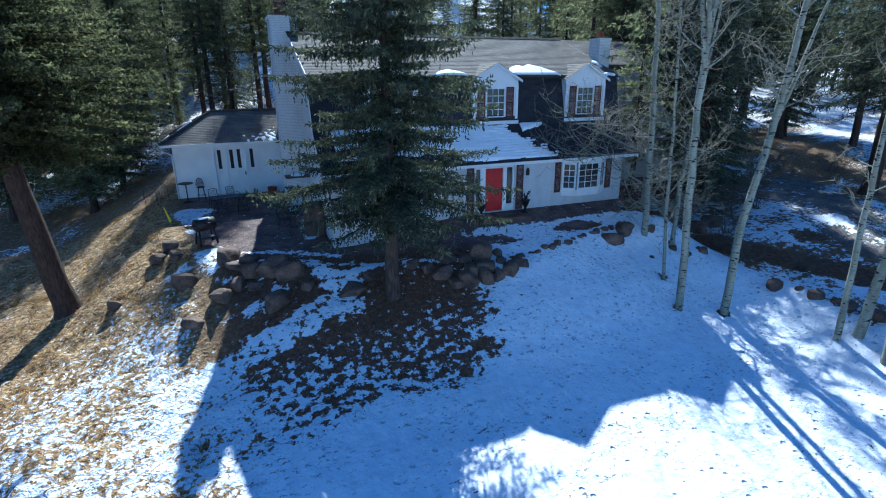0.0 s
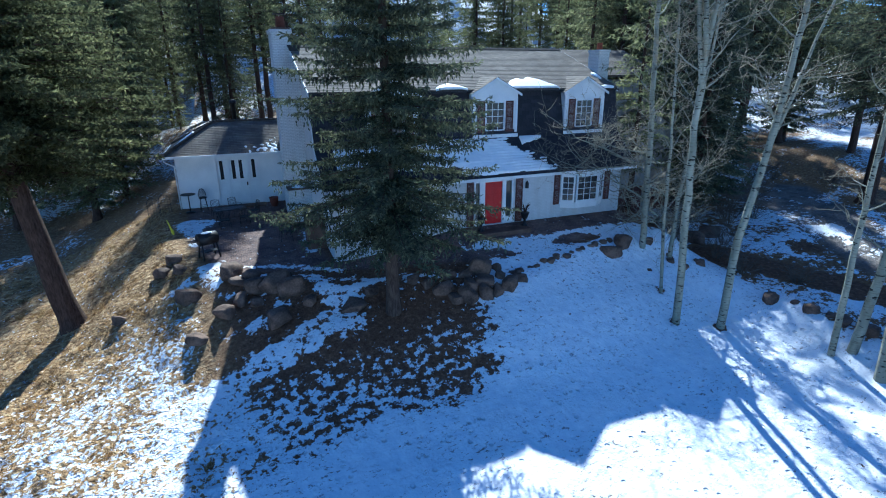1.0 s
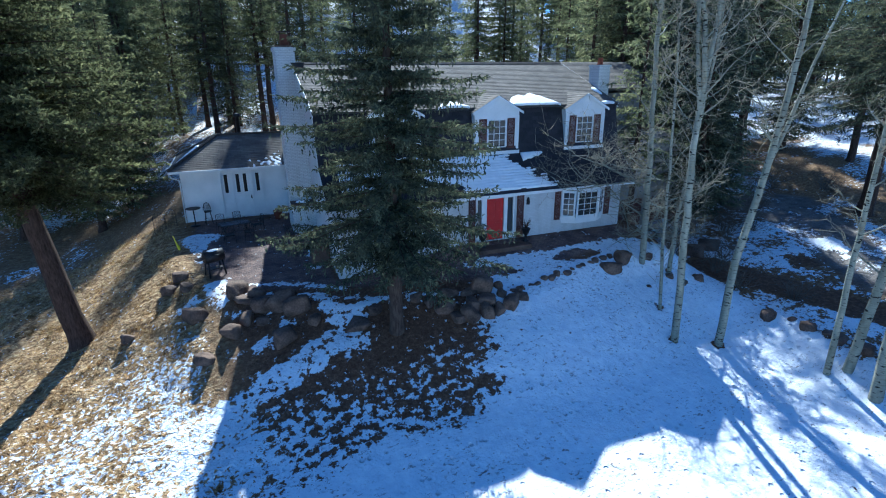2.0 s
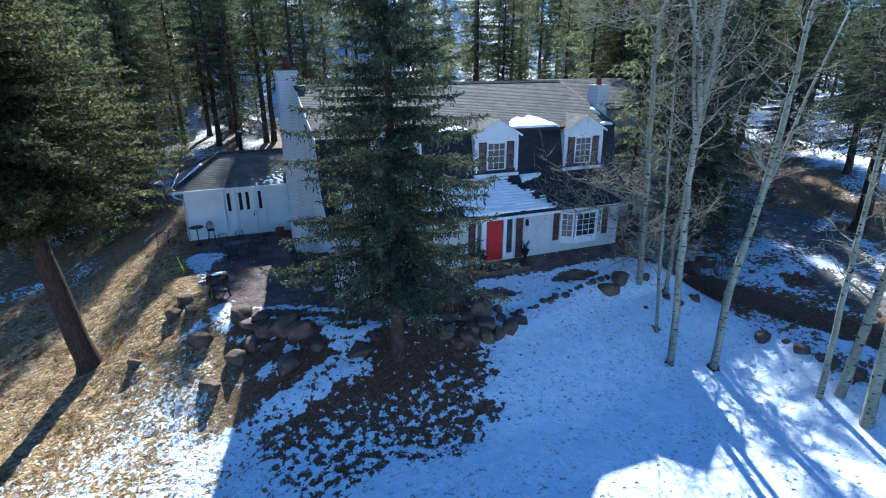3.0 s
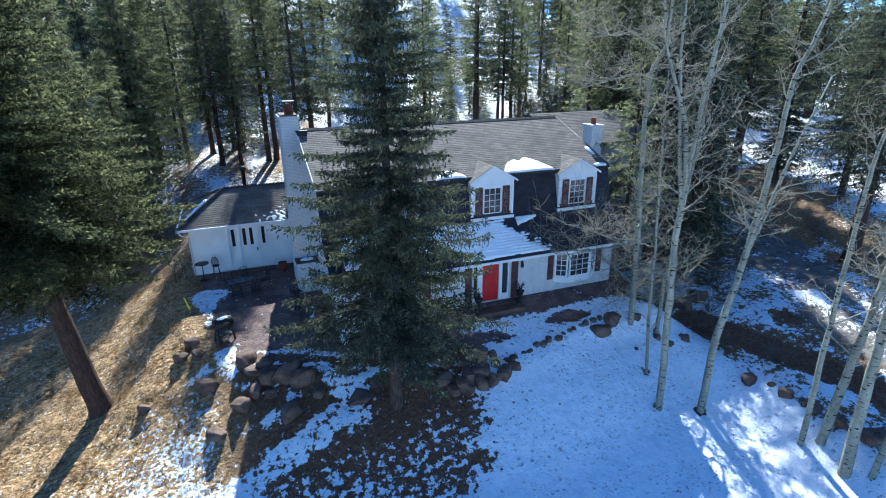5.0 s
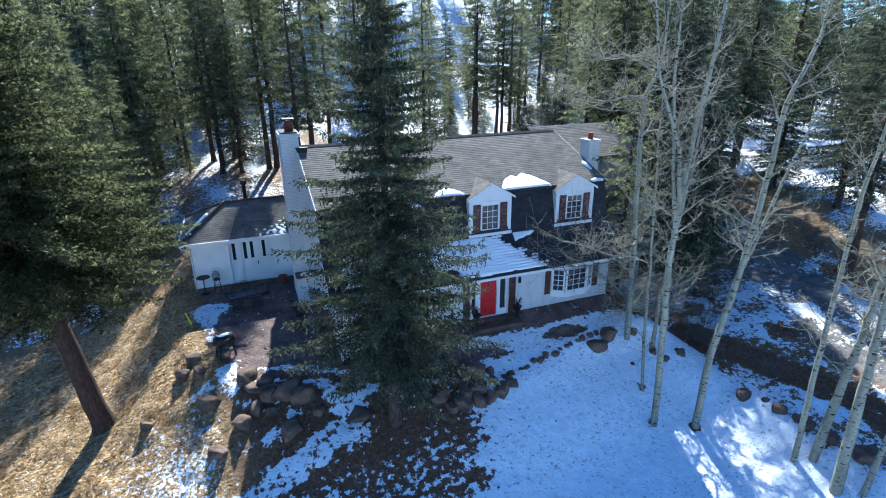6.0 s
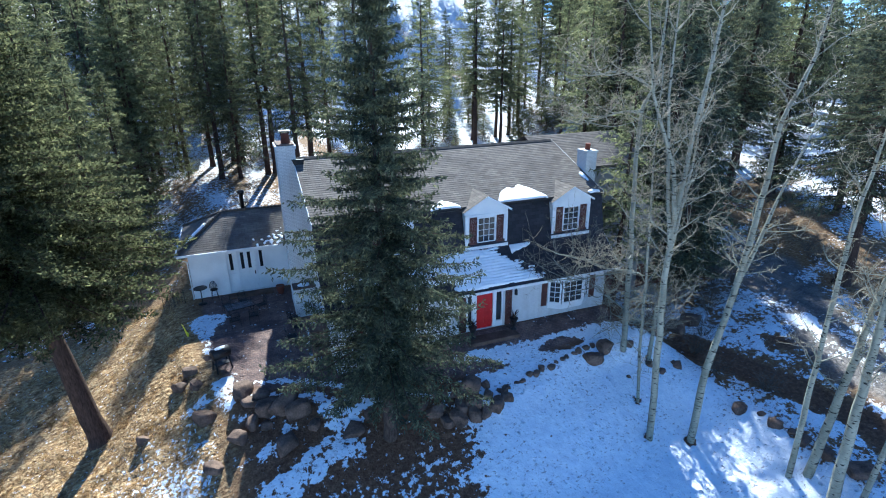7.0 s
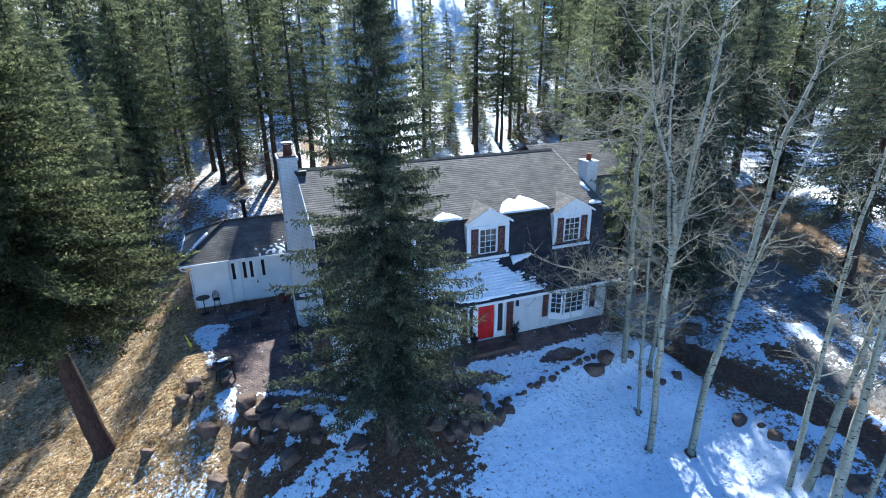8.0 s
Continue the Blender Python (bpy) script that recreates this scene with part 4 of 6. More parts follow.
snow_sheet("snow left on the wing roof by the chimney", (0.6, e0, ew), (2.4, e0, ew), (2.4, e0 + 1.3, ew + 0.66), (0.6, e0 + 1.3, ew + 0.66), (40, 36), lambda u, v: min(0.008, 0.09 * n3(u * 9, v * 7, 1.0, 9) + 0.05 * u - 0.03 - 0.1 * abs(v - 0.25)), 0.05)
snow_sheet("snow strip along the hip of the wing roof", (-3.1, e0 + 1.0, ew + 0.15), (-3.1, e0 + 1.75, ew + 0.15), (-1.85, rg - 0.3, hz - 0.52), (-1.95, rg - 0.75, hz - 0.56), (20, 40), lambda u, v: 0.07 - abs(u - 0.5) * 0.2 + 0.05 * n3(u * 2, v * 5), 0.1)


# ---- boulders ----
def rock_mesh(seed):
    rs = random.Random(seed)
    bm = bmesh.new()
    bmesh.ops.create_cube(bm, size=1.5)
    bmesh.ops.subdivide_edges(bm, edges=bm.edges[:], cuts=7, use_grid_fill=True)
    cuts = [Vector((rs.gauss(0, 1), rs.gauss(0, 1), rs.gauss(0, 0.8))).normalized() for _ in range(7)]
    lim = [rs.uniform(0.5, 0.8) for _ in cuts]
    for w in bm.verts:
        p = w.co.lerp(w.co.normalized() * 0.95, 0.55)
        for c, k in zip(cuts, lim):
            e = p.dot(c) - k
            if e > 0:
                p -= c * e * 0.97
        w.co = p * (1 + 0.14 * noise.noise(p * 1.7 + Vector((seed * 3.1, 0, 0))) + 0.07 * noise.noise(p * 5 + Vector((seed, 0, 0))))
    for f in bm.faces:
        f.smooth = True
    me = bpy.data.meshes.new("boulder")
    bm.to_mesh(me)
    bm.free()
    me.materials.append(ROCK)
    return me


ROCKS = [rock_mesh(s) for s in range(7)]
rk_r = random.Random(5)


def boulder(x, y, size, tall=0.75, label="rough brown granite boulder on the bank", group="boulders of the bank", sink=0.42):
    size *= 0.8
    ob = new("boulder", rk_r.choice(ROCKS))
    ob.matrix_basis = pose(x, y, terrain(x, y) + size * tall * (0.5 - sink), rk_r.uniform(-15, 15), rk_r.uniform(-15, 15), rk_r.uniform(0, 360))
    ob.scale = (size * rk_r.uniform(0.85, 1.2), size * rk_r.uniform(0.75, 1.0), size * tall)
    return tagged(ob, label, "boulder", group)


WEST_ROCKS = [(-0.68, 21.7, 0.62, 0.9), (-2.35, 21.3, 0.66, 0.75), (-1.03, 19.6, 0.52, 0.85), (-2.06, 18.8, 0.5, 0.6), (0.95, 20.25, 0.8, 0.85), (1.55, 19.75, 0.62, 1.0), (0.3, 20.5, 0.66, 0.8),
              (2.1, 18.95, 0.42, 0.8), (0.9, 18.55, 0.7, 0.75), (-0.35, 21.0, 0.62, 0.35), (0.1, 21.2, 0.5, 0.7), (0.15, 19.7, 0.4, 0.7), (-4.9, 21.7, 0.34, 1.0),
              (-3.0, 24.2, 0.46, 0.8), (-3.4, 23.6, 0.5, 0.8), (-2.7, 23.2, 0.42, 0.7), (-0.4, 20.1, 0.45, 0.7), (1.3, 20.8, 0.5, 0.7)]
EAST_ROCKS = [(7.95, 17.0, 0.62, 0.95), (8.65, 16.95, 0.5, 1.1), (9.12, 16.9, 0.46, 0.8), (9.79, 17.0, 0.52, 0.85), (8.97, 18.2, 0.62, 1.2), (9.7, 18.1, 0.36, 1.0), (8.86, 17.5, 0.55, 0.6),
              (8.2, 17.45, 0.5, 0.9), (10.38, 17.55, 0.34, 0.8), (10.33, 17.2, 0.36, 0.8), (9.59, 17.55, 0.32, 0.8), (7.1, 17.6, 0.5, 0.8), (7.5, 18.3, 0.46, 0.8), (8.3, 18.1, 0.42, 0.8), (7.4, 17.1, 0.42, 0.8),
              (3.65, 18.1, 0.62, 0.5), (4.4, 18.5, 0.36, 0.8), (6.2, 18.5, 0.36, 0.8), (6.6, 18.05, 0.4, 0.8)]
for x, y, s, t in WEST_ROCKS + EAST_ROCKS:
    boulder(x, y, s * 1.15, t)
for i in range(15):
    x = 10.3 + i * 0.42
    boulder(x + rk_r.uniform(-0.1, 0.1), 17.75 + 0.2 * (x - 10.6) + rk_r.uniform(-0.1, 0.12), rk_r.uniform(0.2, 0.36), 0.7, "small edging stone beside the snowy path", "edging stones of the path")
for x, y, s, t in ((15.85, 18.3, 0.72, 0.8), (16.75, 18.65, 0.56, 1.2), (18.85, 17.55, 0.34, 0.8), (20.3, 17.3, 0.32, 0.8), (18.3, 18.6, 0.4, 0.9), (24.6, 20.6, 0.95, 0.8), (23.4, 20.4, 0.8, 0.8), (17.2, 17.2, 0.2, 0.7)):
    boulder(x, y, s, t, "brown boulder half buried in snow by the path", "boulders by the path")
for x, y, s in ((21.3, 14.1, 0.62), (21.9, 13.4, 0.3), (21.85, 12.65, 0.56), (22.06, 11.45, 0.5), (22.2, 10.5, 0.6), (22.48, 9.3, 0.75), (22.1, 12.0, 0.3), (20.33, 17.2, 0.42), (19.19, 17.0, 0.32)):
    boulder(x, y, s, 0.75, "dark boulder lining the edge of the drive", "boulders of the drive edge")


# ---- things on the terrace and by the doors ----
def grill(x, y):
    z = terrain(x, y)
    root = thing("barrel_grill", "black barrel grill on legs with snow on its lid", "grill", (x, y, z), 25)
    root.scale = (1.02, 1.02, 1.02)
    bm = bmesh.new()
    tube(bm, [(-0.42, 0, 0.85), (-0.4, 0, 0.85), (0.4, 0, 0.85), (0.42, 0, 0.85)], [0.2, 0.27, 0.27, 0.2], 16)
    part("barrel", bm, IRON, root)
    for sx in (-1, 1):
        for sy in (-1, 1):
            part("leg", tube(bmesh.new(), [(sx * 0.36, sy * 0.26, -0.05), (sx * 0.3, sy * 0.14, 0.72)], [0.04, 0.034], 6), IRON, root)
    part("shelf", boxes((-0.32, -0.18, 0.28, 0.32, 0.18, 0.31)), IRON, root, "black wire shelf")
    part("side_table", boxes((-0.75, -0.2, 0.82, -0.45, 0.2, 0.85)), BROWN_WOOD, root, "small wooden side shelf")
    part("lid_handle", tube(bmesh.new(), [(-0.2, -0.26, 0.95), (-0.2, -0.33, 0.97), (0.2, -0.33, 0.97), (0.2, -0.26, 0.95)], [0.014] * 4, 5), IRON, root)
    bm = bmesh.new()
    bmesh.ops.create_icosphere(bm, subdivisions=3, radius=1)
    for w in bm.verts:
        k = 1 + 0.2 * noise.noise(w.co * 2)
        w.co = Vector((w.co.x * 0.27 * k, w.co.y * 0.13 * k, 1.1 + w.co.z * 0.05))
    tagged(part("snow_cap", bm, SNOW, root), "lump of snow on the lid")


grill(-1.5, 23.9)


def bistro_set():
    x, y = -2.55, 30.75
    t = thing("bistro_table", "tall round dark bistro table by the white wall", "table", (x, y, terrain(x, y)))
    part("tabletop", lathe(bmesh.new(), [(0.36, 0.98), (0.38, 0.99), (0.38, 1.01), (0.36, 1.02)], 24), IRON, t)
    part("post", tube(bmesh.new(), [(0, 0, 0.02), (0, 0, 0.98)], [0.03, 0.03], 8), IRON, t)
    part("foot", lathe(bmesh.new(), [(0.25, 0), (0.24, 0.03), (0.05, 0.06)], 20), IRON, t)


def bar_chair(x, y, rz, h=0.72, group="chairs of the terrace", label="dark metal bar chair with rounded back"):
    c = thing("bar_chair", label, "chair", (x, y, terrain(x, y)), rz, group)
    part("seat", lathe(bmesh.new(), [(0.19, h - 0.03), (0.21, h - 0.01), (0.21, h + 0.02), (0.19, h + 0.03)], 18), IRON, c)
    for a in (45, 135, 225, 315):
        u, v = math.cos(radians(a)), math.sin(radians(a))
        part("leg", tube(bmesh.new(), [(u * 0.27, v * 0.27, 0), (u * 0.17, v * 0.17, h - 0.02)], [0.014, 0.014], 6), IRON, c)
    pts = [(0.2 * math.cos(radians(a)), 0.19, h + 0.05 + 0.42 * max(0.0, math.sin(radians(a)))) for a in range(0, 181, 20)]
    part("back_hoop", tube(bmesh.new(), pts, [0.016] * len(pts), 6), IRON, c)
    for i in range(-3, 4):
        top = h + 0.05 + 0.42 * math.sqrt(max(0, 1 - (i * 0.05 / 0.2) ** 2))
        part("back_slat", tube(bmesh.new(), [(i * 0.05, 0.19, h + 0.02), (i * 0.05, 0.19, top)], [0.012, 0.012], 5), IRON, c)
    ring = [(0.22 * math.cos(radians(a)), 0.22 * math.sin(radians(a)), 0.28) for a in range(0, 361, 30)]
    part("foot_ring", tube(bmesh.new(), ring, [0.01] * len(ring), 5), IRON, c)
    return c


bistro_set()
bar_chair(-1.85, 30.9, 10)
bm = bmesh.new()
bmesh.ops.create_icosphere(bm, subdivisions=3, radius=1)
for w in bm.verts:
    q = 1 + 0.25 * noise.noise(w.co * 2.2)
    w.co = Vector((w.co.x * 0.34 * q, w.co.y * 0.22 * q, max(w.co.z, -0.2) * 0.09))
lump = tagged(part("snow_lump", bm, SNOW), "melting snow lump on the brown chimney shelf", "snow")
lump.location = (3.0, 27.68, 1.34)


DUSTED = mottled("snow_dusted_iron", (0.02, 0.02, 0.022), (0.22, 0.225, 0.235), 5.0, 0.7, 22.0, 0.004)


def patio_set(x, y, rz):
    z = terrain(x, y)
    t = thing("patio_table", "dark wrought-iron patio table on the brick terrace", "table", (x, y, z), rz)
    bm = bmesh.new()
    box(bm, -0.75, -0.45, 0.7, 0.75, -0.41, 0.73)
    box(bm, -0.75, 0.41, 0.7, 0.75, 0.45, 0.73)
    box(bm, -0.75, -0.41, 0.7, -0.71, 0.41, 0.73)
    box(bm, 0.71, -0.41, 0.7, 0.75, 0.41, 0.73)
    part("table_rim", bm, IRON, t)
    for i in range(14):
        a = -0.7 + i * 0.1
        part("table_slat", boxes((a, -0.41, 0.71, a + 0.06, 0.41, 0.722)), DUSTED, t)
    for sx in (-1, 1):
        for sy in (-1, 1):
            part("leg", tube(bmesh.new(), [(sx * 0.68, sy * 0.38, 0), (sx * 0.6, sy * 0.33, 0.35), (sx * 0.68, sy * 0.38, 0.7)], [0.02] * 3, 6), IRON, t)
    proto = None
    for k, (dx, dy, a) in enumerate(((-0.5, -0.85, 180), (0.5, -0.85, 170), (-0.5, 0.85, 0), (0.45, 0.9, 15), (1.15, 0.0, -80))):
        m = pose(x, y, 0, 0, 0, rz) @ Matrix.Translation((dx, dy, 0))
        gx, gy2 = m.translation.x, m.translation.y
        if proto is None:
            proto = patio_chair(gx, gy2, rz + a)
        else:
            copy_thing(proto, pose(gx, gy2, terrain(gx, gy2), 0, 0, rz + a))
    return proto


def patio_chair(x, y, rz):
    c = thing("patio_chair", "dark wrought-iron garden chair on the terrace", "chair", (x, y, terrain(x, y)), rz, "iron chairs of the terrace")
    bm = bmesh.new()
    for i in range(8):
        box(bm, -0.22 + i * 0.056, -0.22, 0.43, -0.18 + i * 0.056, 0.22, 0.45)
    box(bm, -0.23, -0.25, 0.42, 0.23, -0.22, 0.455)
    box(bm, -0.23, 0.22, 0.42, 0.23, 0.25, 0.455)
    part("seat", bm, IRON, c)
    for sx in (-1, 1):
        part("leg", tube(bmesh.new(), [(sx * 0.25, -0.26, 0), (sx * 0.22, -0.22, 0.44)], [0.013] * 2, 5), IRON, c)
        part("leg", tube(bmesh.new(), [(sx * 0.25, 0.3, 0), (sx * 0.22, 0.24, 0.44), (sx * 0.21, 0.32, 0.92)], [0.013] * 3, 5), IRON, c)
        part("armrest", tube(bmesh.new(), [(sx * 0.24, -0.22, 0.44), (sx * 0.27, -0.24, 0.66), (sx * 0.27, 0.05, 0.67), (sx * 0.22, 0.28, 0.66)], [0.012] * 4, 5), IRON, c)
    bm = bmesh.new()
    for i in range(7):
        u = -0.18 + i * 0.06
        tube(bm, [(u, 0.245, 0.46), (u, 0.325, 0.9)], [0.008] * 2, 4)
    tube(bm, [(-0.21, 0.32, 0.92), (0, 0.33, 0.96), (0.21, 0.32, 0.92)], [0.014] * 3, 5)
    part("backrest", bm, IRON, c)
    return c


chair = patio_set(-0.5, 28.5, 12)
for x, y, a in ((2.2, 26.7, 120), (2.35, 25.7, 60), (1.9, 24.9, 95)):
    copy_thing(chair, pose(x, y, terrain(x, y), 0, 0, a))

x, y = 1.85, 30.55
pot = thing("planter_pot", "red-brown clay pot beside the chimney", "pot", (x, y, terrain(x, y)))
part("pot", lathe(bmesh.new(), [(0.16, 0), (0.23, 0.25), (0.24, 0.44), (0.26, 0.46), (0.26, 0.52), (0.22, 0.52), (0.2, 0.44)], 20), TERRACOTTA, pot)
part("soil", lathe(bmesh.new(), [(0.2, 0.44), (0.1, 0.47)], 16), BROWN_WOOD, pot)

x, y = 3.12, 23.7
cab = thing("storage_cabinet", "weathered brown wooden cabinet against the gable wall", "cabinet", (x, y, terrain(x, y) - 0.02), 0)
part("body", boxes((-0.42, -0.4, 0, 0.42, 0.4, 1.4), bevel=0.012), BROWN_WOOD, cab)
part("top", boxes((-0.45, -0.44, 1.401, 0.45, 0.44, 1.44)), BROWN_WOOD, cab)
for s in (-1, 1):
    a, b = sorted((s * 0.01, s * 0.4))
    part("door", boxes((a, -0.425, 0.08, b, -0.402, 1.34)), BROWN_WOOD, cab)

YELLOW = mottled("yellow_plastic", (0.75, 0.62, 0.02), (0.85, 0.75, 0.05), 5, 0.4, 20, 0.002)
x, y = -3.25, 27.4
yl = thing("yellow_marker", "bright yellow plastic marker leaning on the bank", "marker", (x, y, terrain(x, y)), 0)
yl.scale = (0.85, 0.85, 0.8)
part("blade", tube(bmesh.new(), [(0.08, 0, -0.05), (0.05, 0, 0.2), (0.0, 0, 0.35), (-0.1, 0.02, 0.75), (-0.16, 0.03, 0.95)], [0.05, 0.09, 0.05, 0.025, 0.015], 8), YELLOW, yl)
part("stake", tube(bmesh.new(), [(0.1, 0.02, -0.2), (-0.15, 0.05, 1.0)], [0.012, 0.012], 5), IRON, yl)


def urn(x, y):
    z = terrain(x, y)
    u = thing("door_urn", "dark cast-iron urn with dead stalks beside the red door", "urn", (x, y, z), 0, "urns at the front door")
    part("urn", lathe(bmesh.new(), [(0.16, -0.05), (0.16, 0.05), (0.07, 0.12), (0.06, 0.3), (0.14, 0.4), (0.2, 0.6), (0.23, 0.66), (0.2, 0.67)], 16), IRON, u)
    bm = bmesh.new()
    rs = random.Random(int(x * 10))
    for i in range(26):
        a, l = rs.uniform(0, 6.28), rs.uniform(0.2, 0.5)
        tube(bm, [(0, 0, 0.62), (0.1 * math.cos(a), 0.1 * math.sin(a), 0.66 + l * 0.6), (0.24 * math.cos(a), 0.24 * math.sin(a), 0.66 + l)], [0.012, 0.01, 0.004], 4)
    tagged(part("dead_stalks", bm, BARK, u, "dark withered stalks"), kind="stuff")


urn(10.38, 21.0)
urn(12.75, 21.05)
step = thing("porch_step", "low red-brown brick porch before the front door", "step", (11.3, 20.9, terrain(11.3, 20.9)))
part("slab", boxes((-1.3, -0.45, -0.3, 1.5, 0.62, 0.06), bevel=0.015), BROWN_WOOD, step)


def wire_fence():
    f = thing("wire_fence", "low hooped wire fence beside the white wing", "fence", (0, 0, 0))
    for x0, x1 in ((-3.5, -4.05), (-4.1, -4.65)):
        y, r = 31.1, abs(x1 - x0) / 2
        z = terrain(x0, y)
        arch = [((x0 + x1) / 2 + r * math.cos(radians(k)), y, z + 0.72 + r * math.sin(radians(k))) for k in range(0, 181, 20)]
        part("hoop", tube(bmesh.new(), [(x0, y, z - 0.2)] + arch + [(x1, y, z - 0.2)], [0.014] * (len(arch) + 2), 5), IRON, f)
        for h in (0.2, 0.45, 0.72):
            part("wire", tube(bmesh.new(), [(x0, y, z + h), (x1, y, z + h)], [0.008] * 2, 4), IRON, f)
        for k in (0.25, 0.5, 0.75):
            x = x0 + (x1 - x0) * k
            part("bar", tube(bmesh.new(), [(x, y, z - 0.1), (x, y, z + 0.72 + r * math.sin(math.acos(1 - 2 * k)))], [0.007] * 2, 4), IRON, f)


wire_fence()

# ---- trees ----
def blades(name, origin, direction, width, mat):
    """Many small pointed needle sprays in one mesh, from arrays of roots, ways and half widths."""
    o, d, w = (np.asarray(v, dtype=np.float32) for v in (origin, direction, width))
    n = len(o)
    co = np.stack([o - w, o + w, o + d], axis=1).reshape(-1, 3)
    me = bpy.data.meshes.new(name)
    me.vertices.add(3 * n)
    me.vertices.foreach_set("co", co.ravel())
    me.loops.add(3 * n)
    me.loops.foreach_set("vertex_index", np.arange(3 * n, dtype=np.int32))
    me.polygons.add(n)
    me.polygons.foreach_set("loop_start", np.arange(0, 3 * n, 3, dtype=np.int32))
    me.materials.append(mat)
    me.update(calc_edges=True)
    return me


def shoots(name, origin, direction, width, mat):
    """Stubby needle-covered shoots in one mesh: each two crossed lozenges, widest past the root."""
    o, d, w = (np.asarray(v, dtype=np.float32) for v in (origin, direction, width))
    n = len(o)
    e = np.cross(d, w)
    e *= np.linalg.norm(w, axis=1, keepdims=True) / (np.linalg.norm(e, axis=1, keepdims=True) + 1e-6)
    m = o + d * 0.4
    co = np.stack([o, m + w, m - w, m + e, m - e, o + d], axis=1).reshape(-1, 3)
    tri = np.array([0, 1, 5, 0, 5, 2, 0, 3, 5, 0, 5, 4], dtype=np.int32)
    idx = (np.arange(n, dtype=np.int32)[:, None] * 6 + tri[None, :]).ravel()
    me = bpy.data.meshes.new(name)
    me.vertices.add(6 * n)
    me.vertices.foreach_set("co", co.ravel())
    me.loops.add(12 * n)
    me.loops.foreach_set("vertex_index", idx)
    me.polygons.add(4 * n)
    me.polygons.foreach_set("loop_start", np.arange(0, 12 * n, 3, dtype=np.int32))
    me.materials.append(mat)
    me.update(calc_edges=True)
    return me


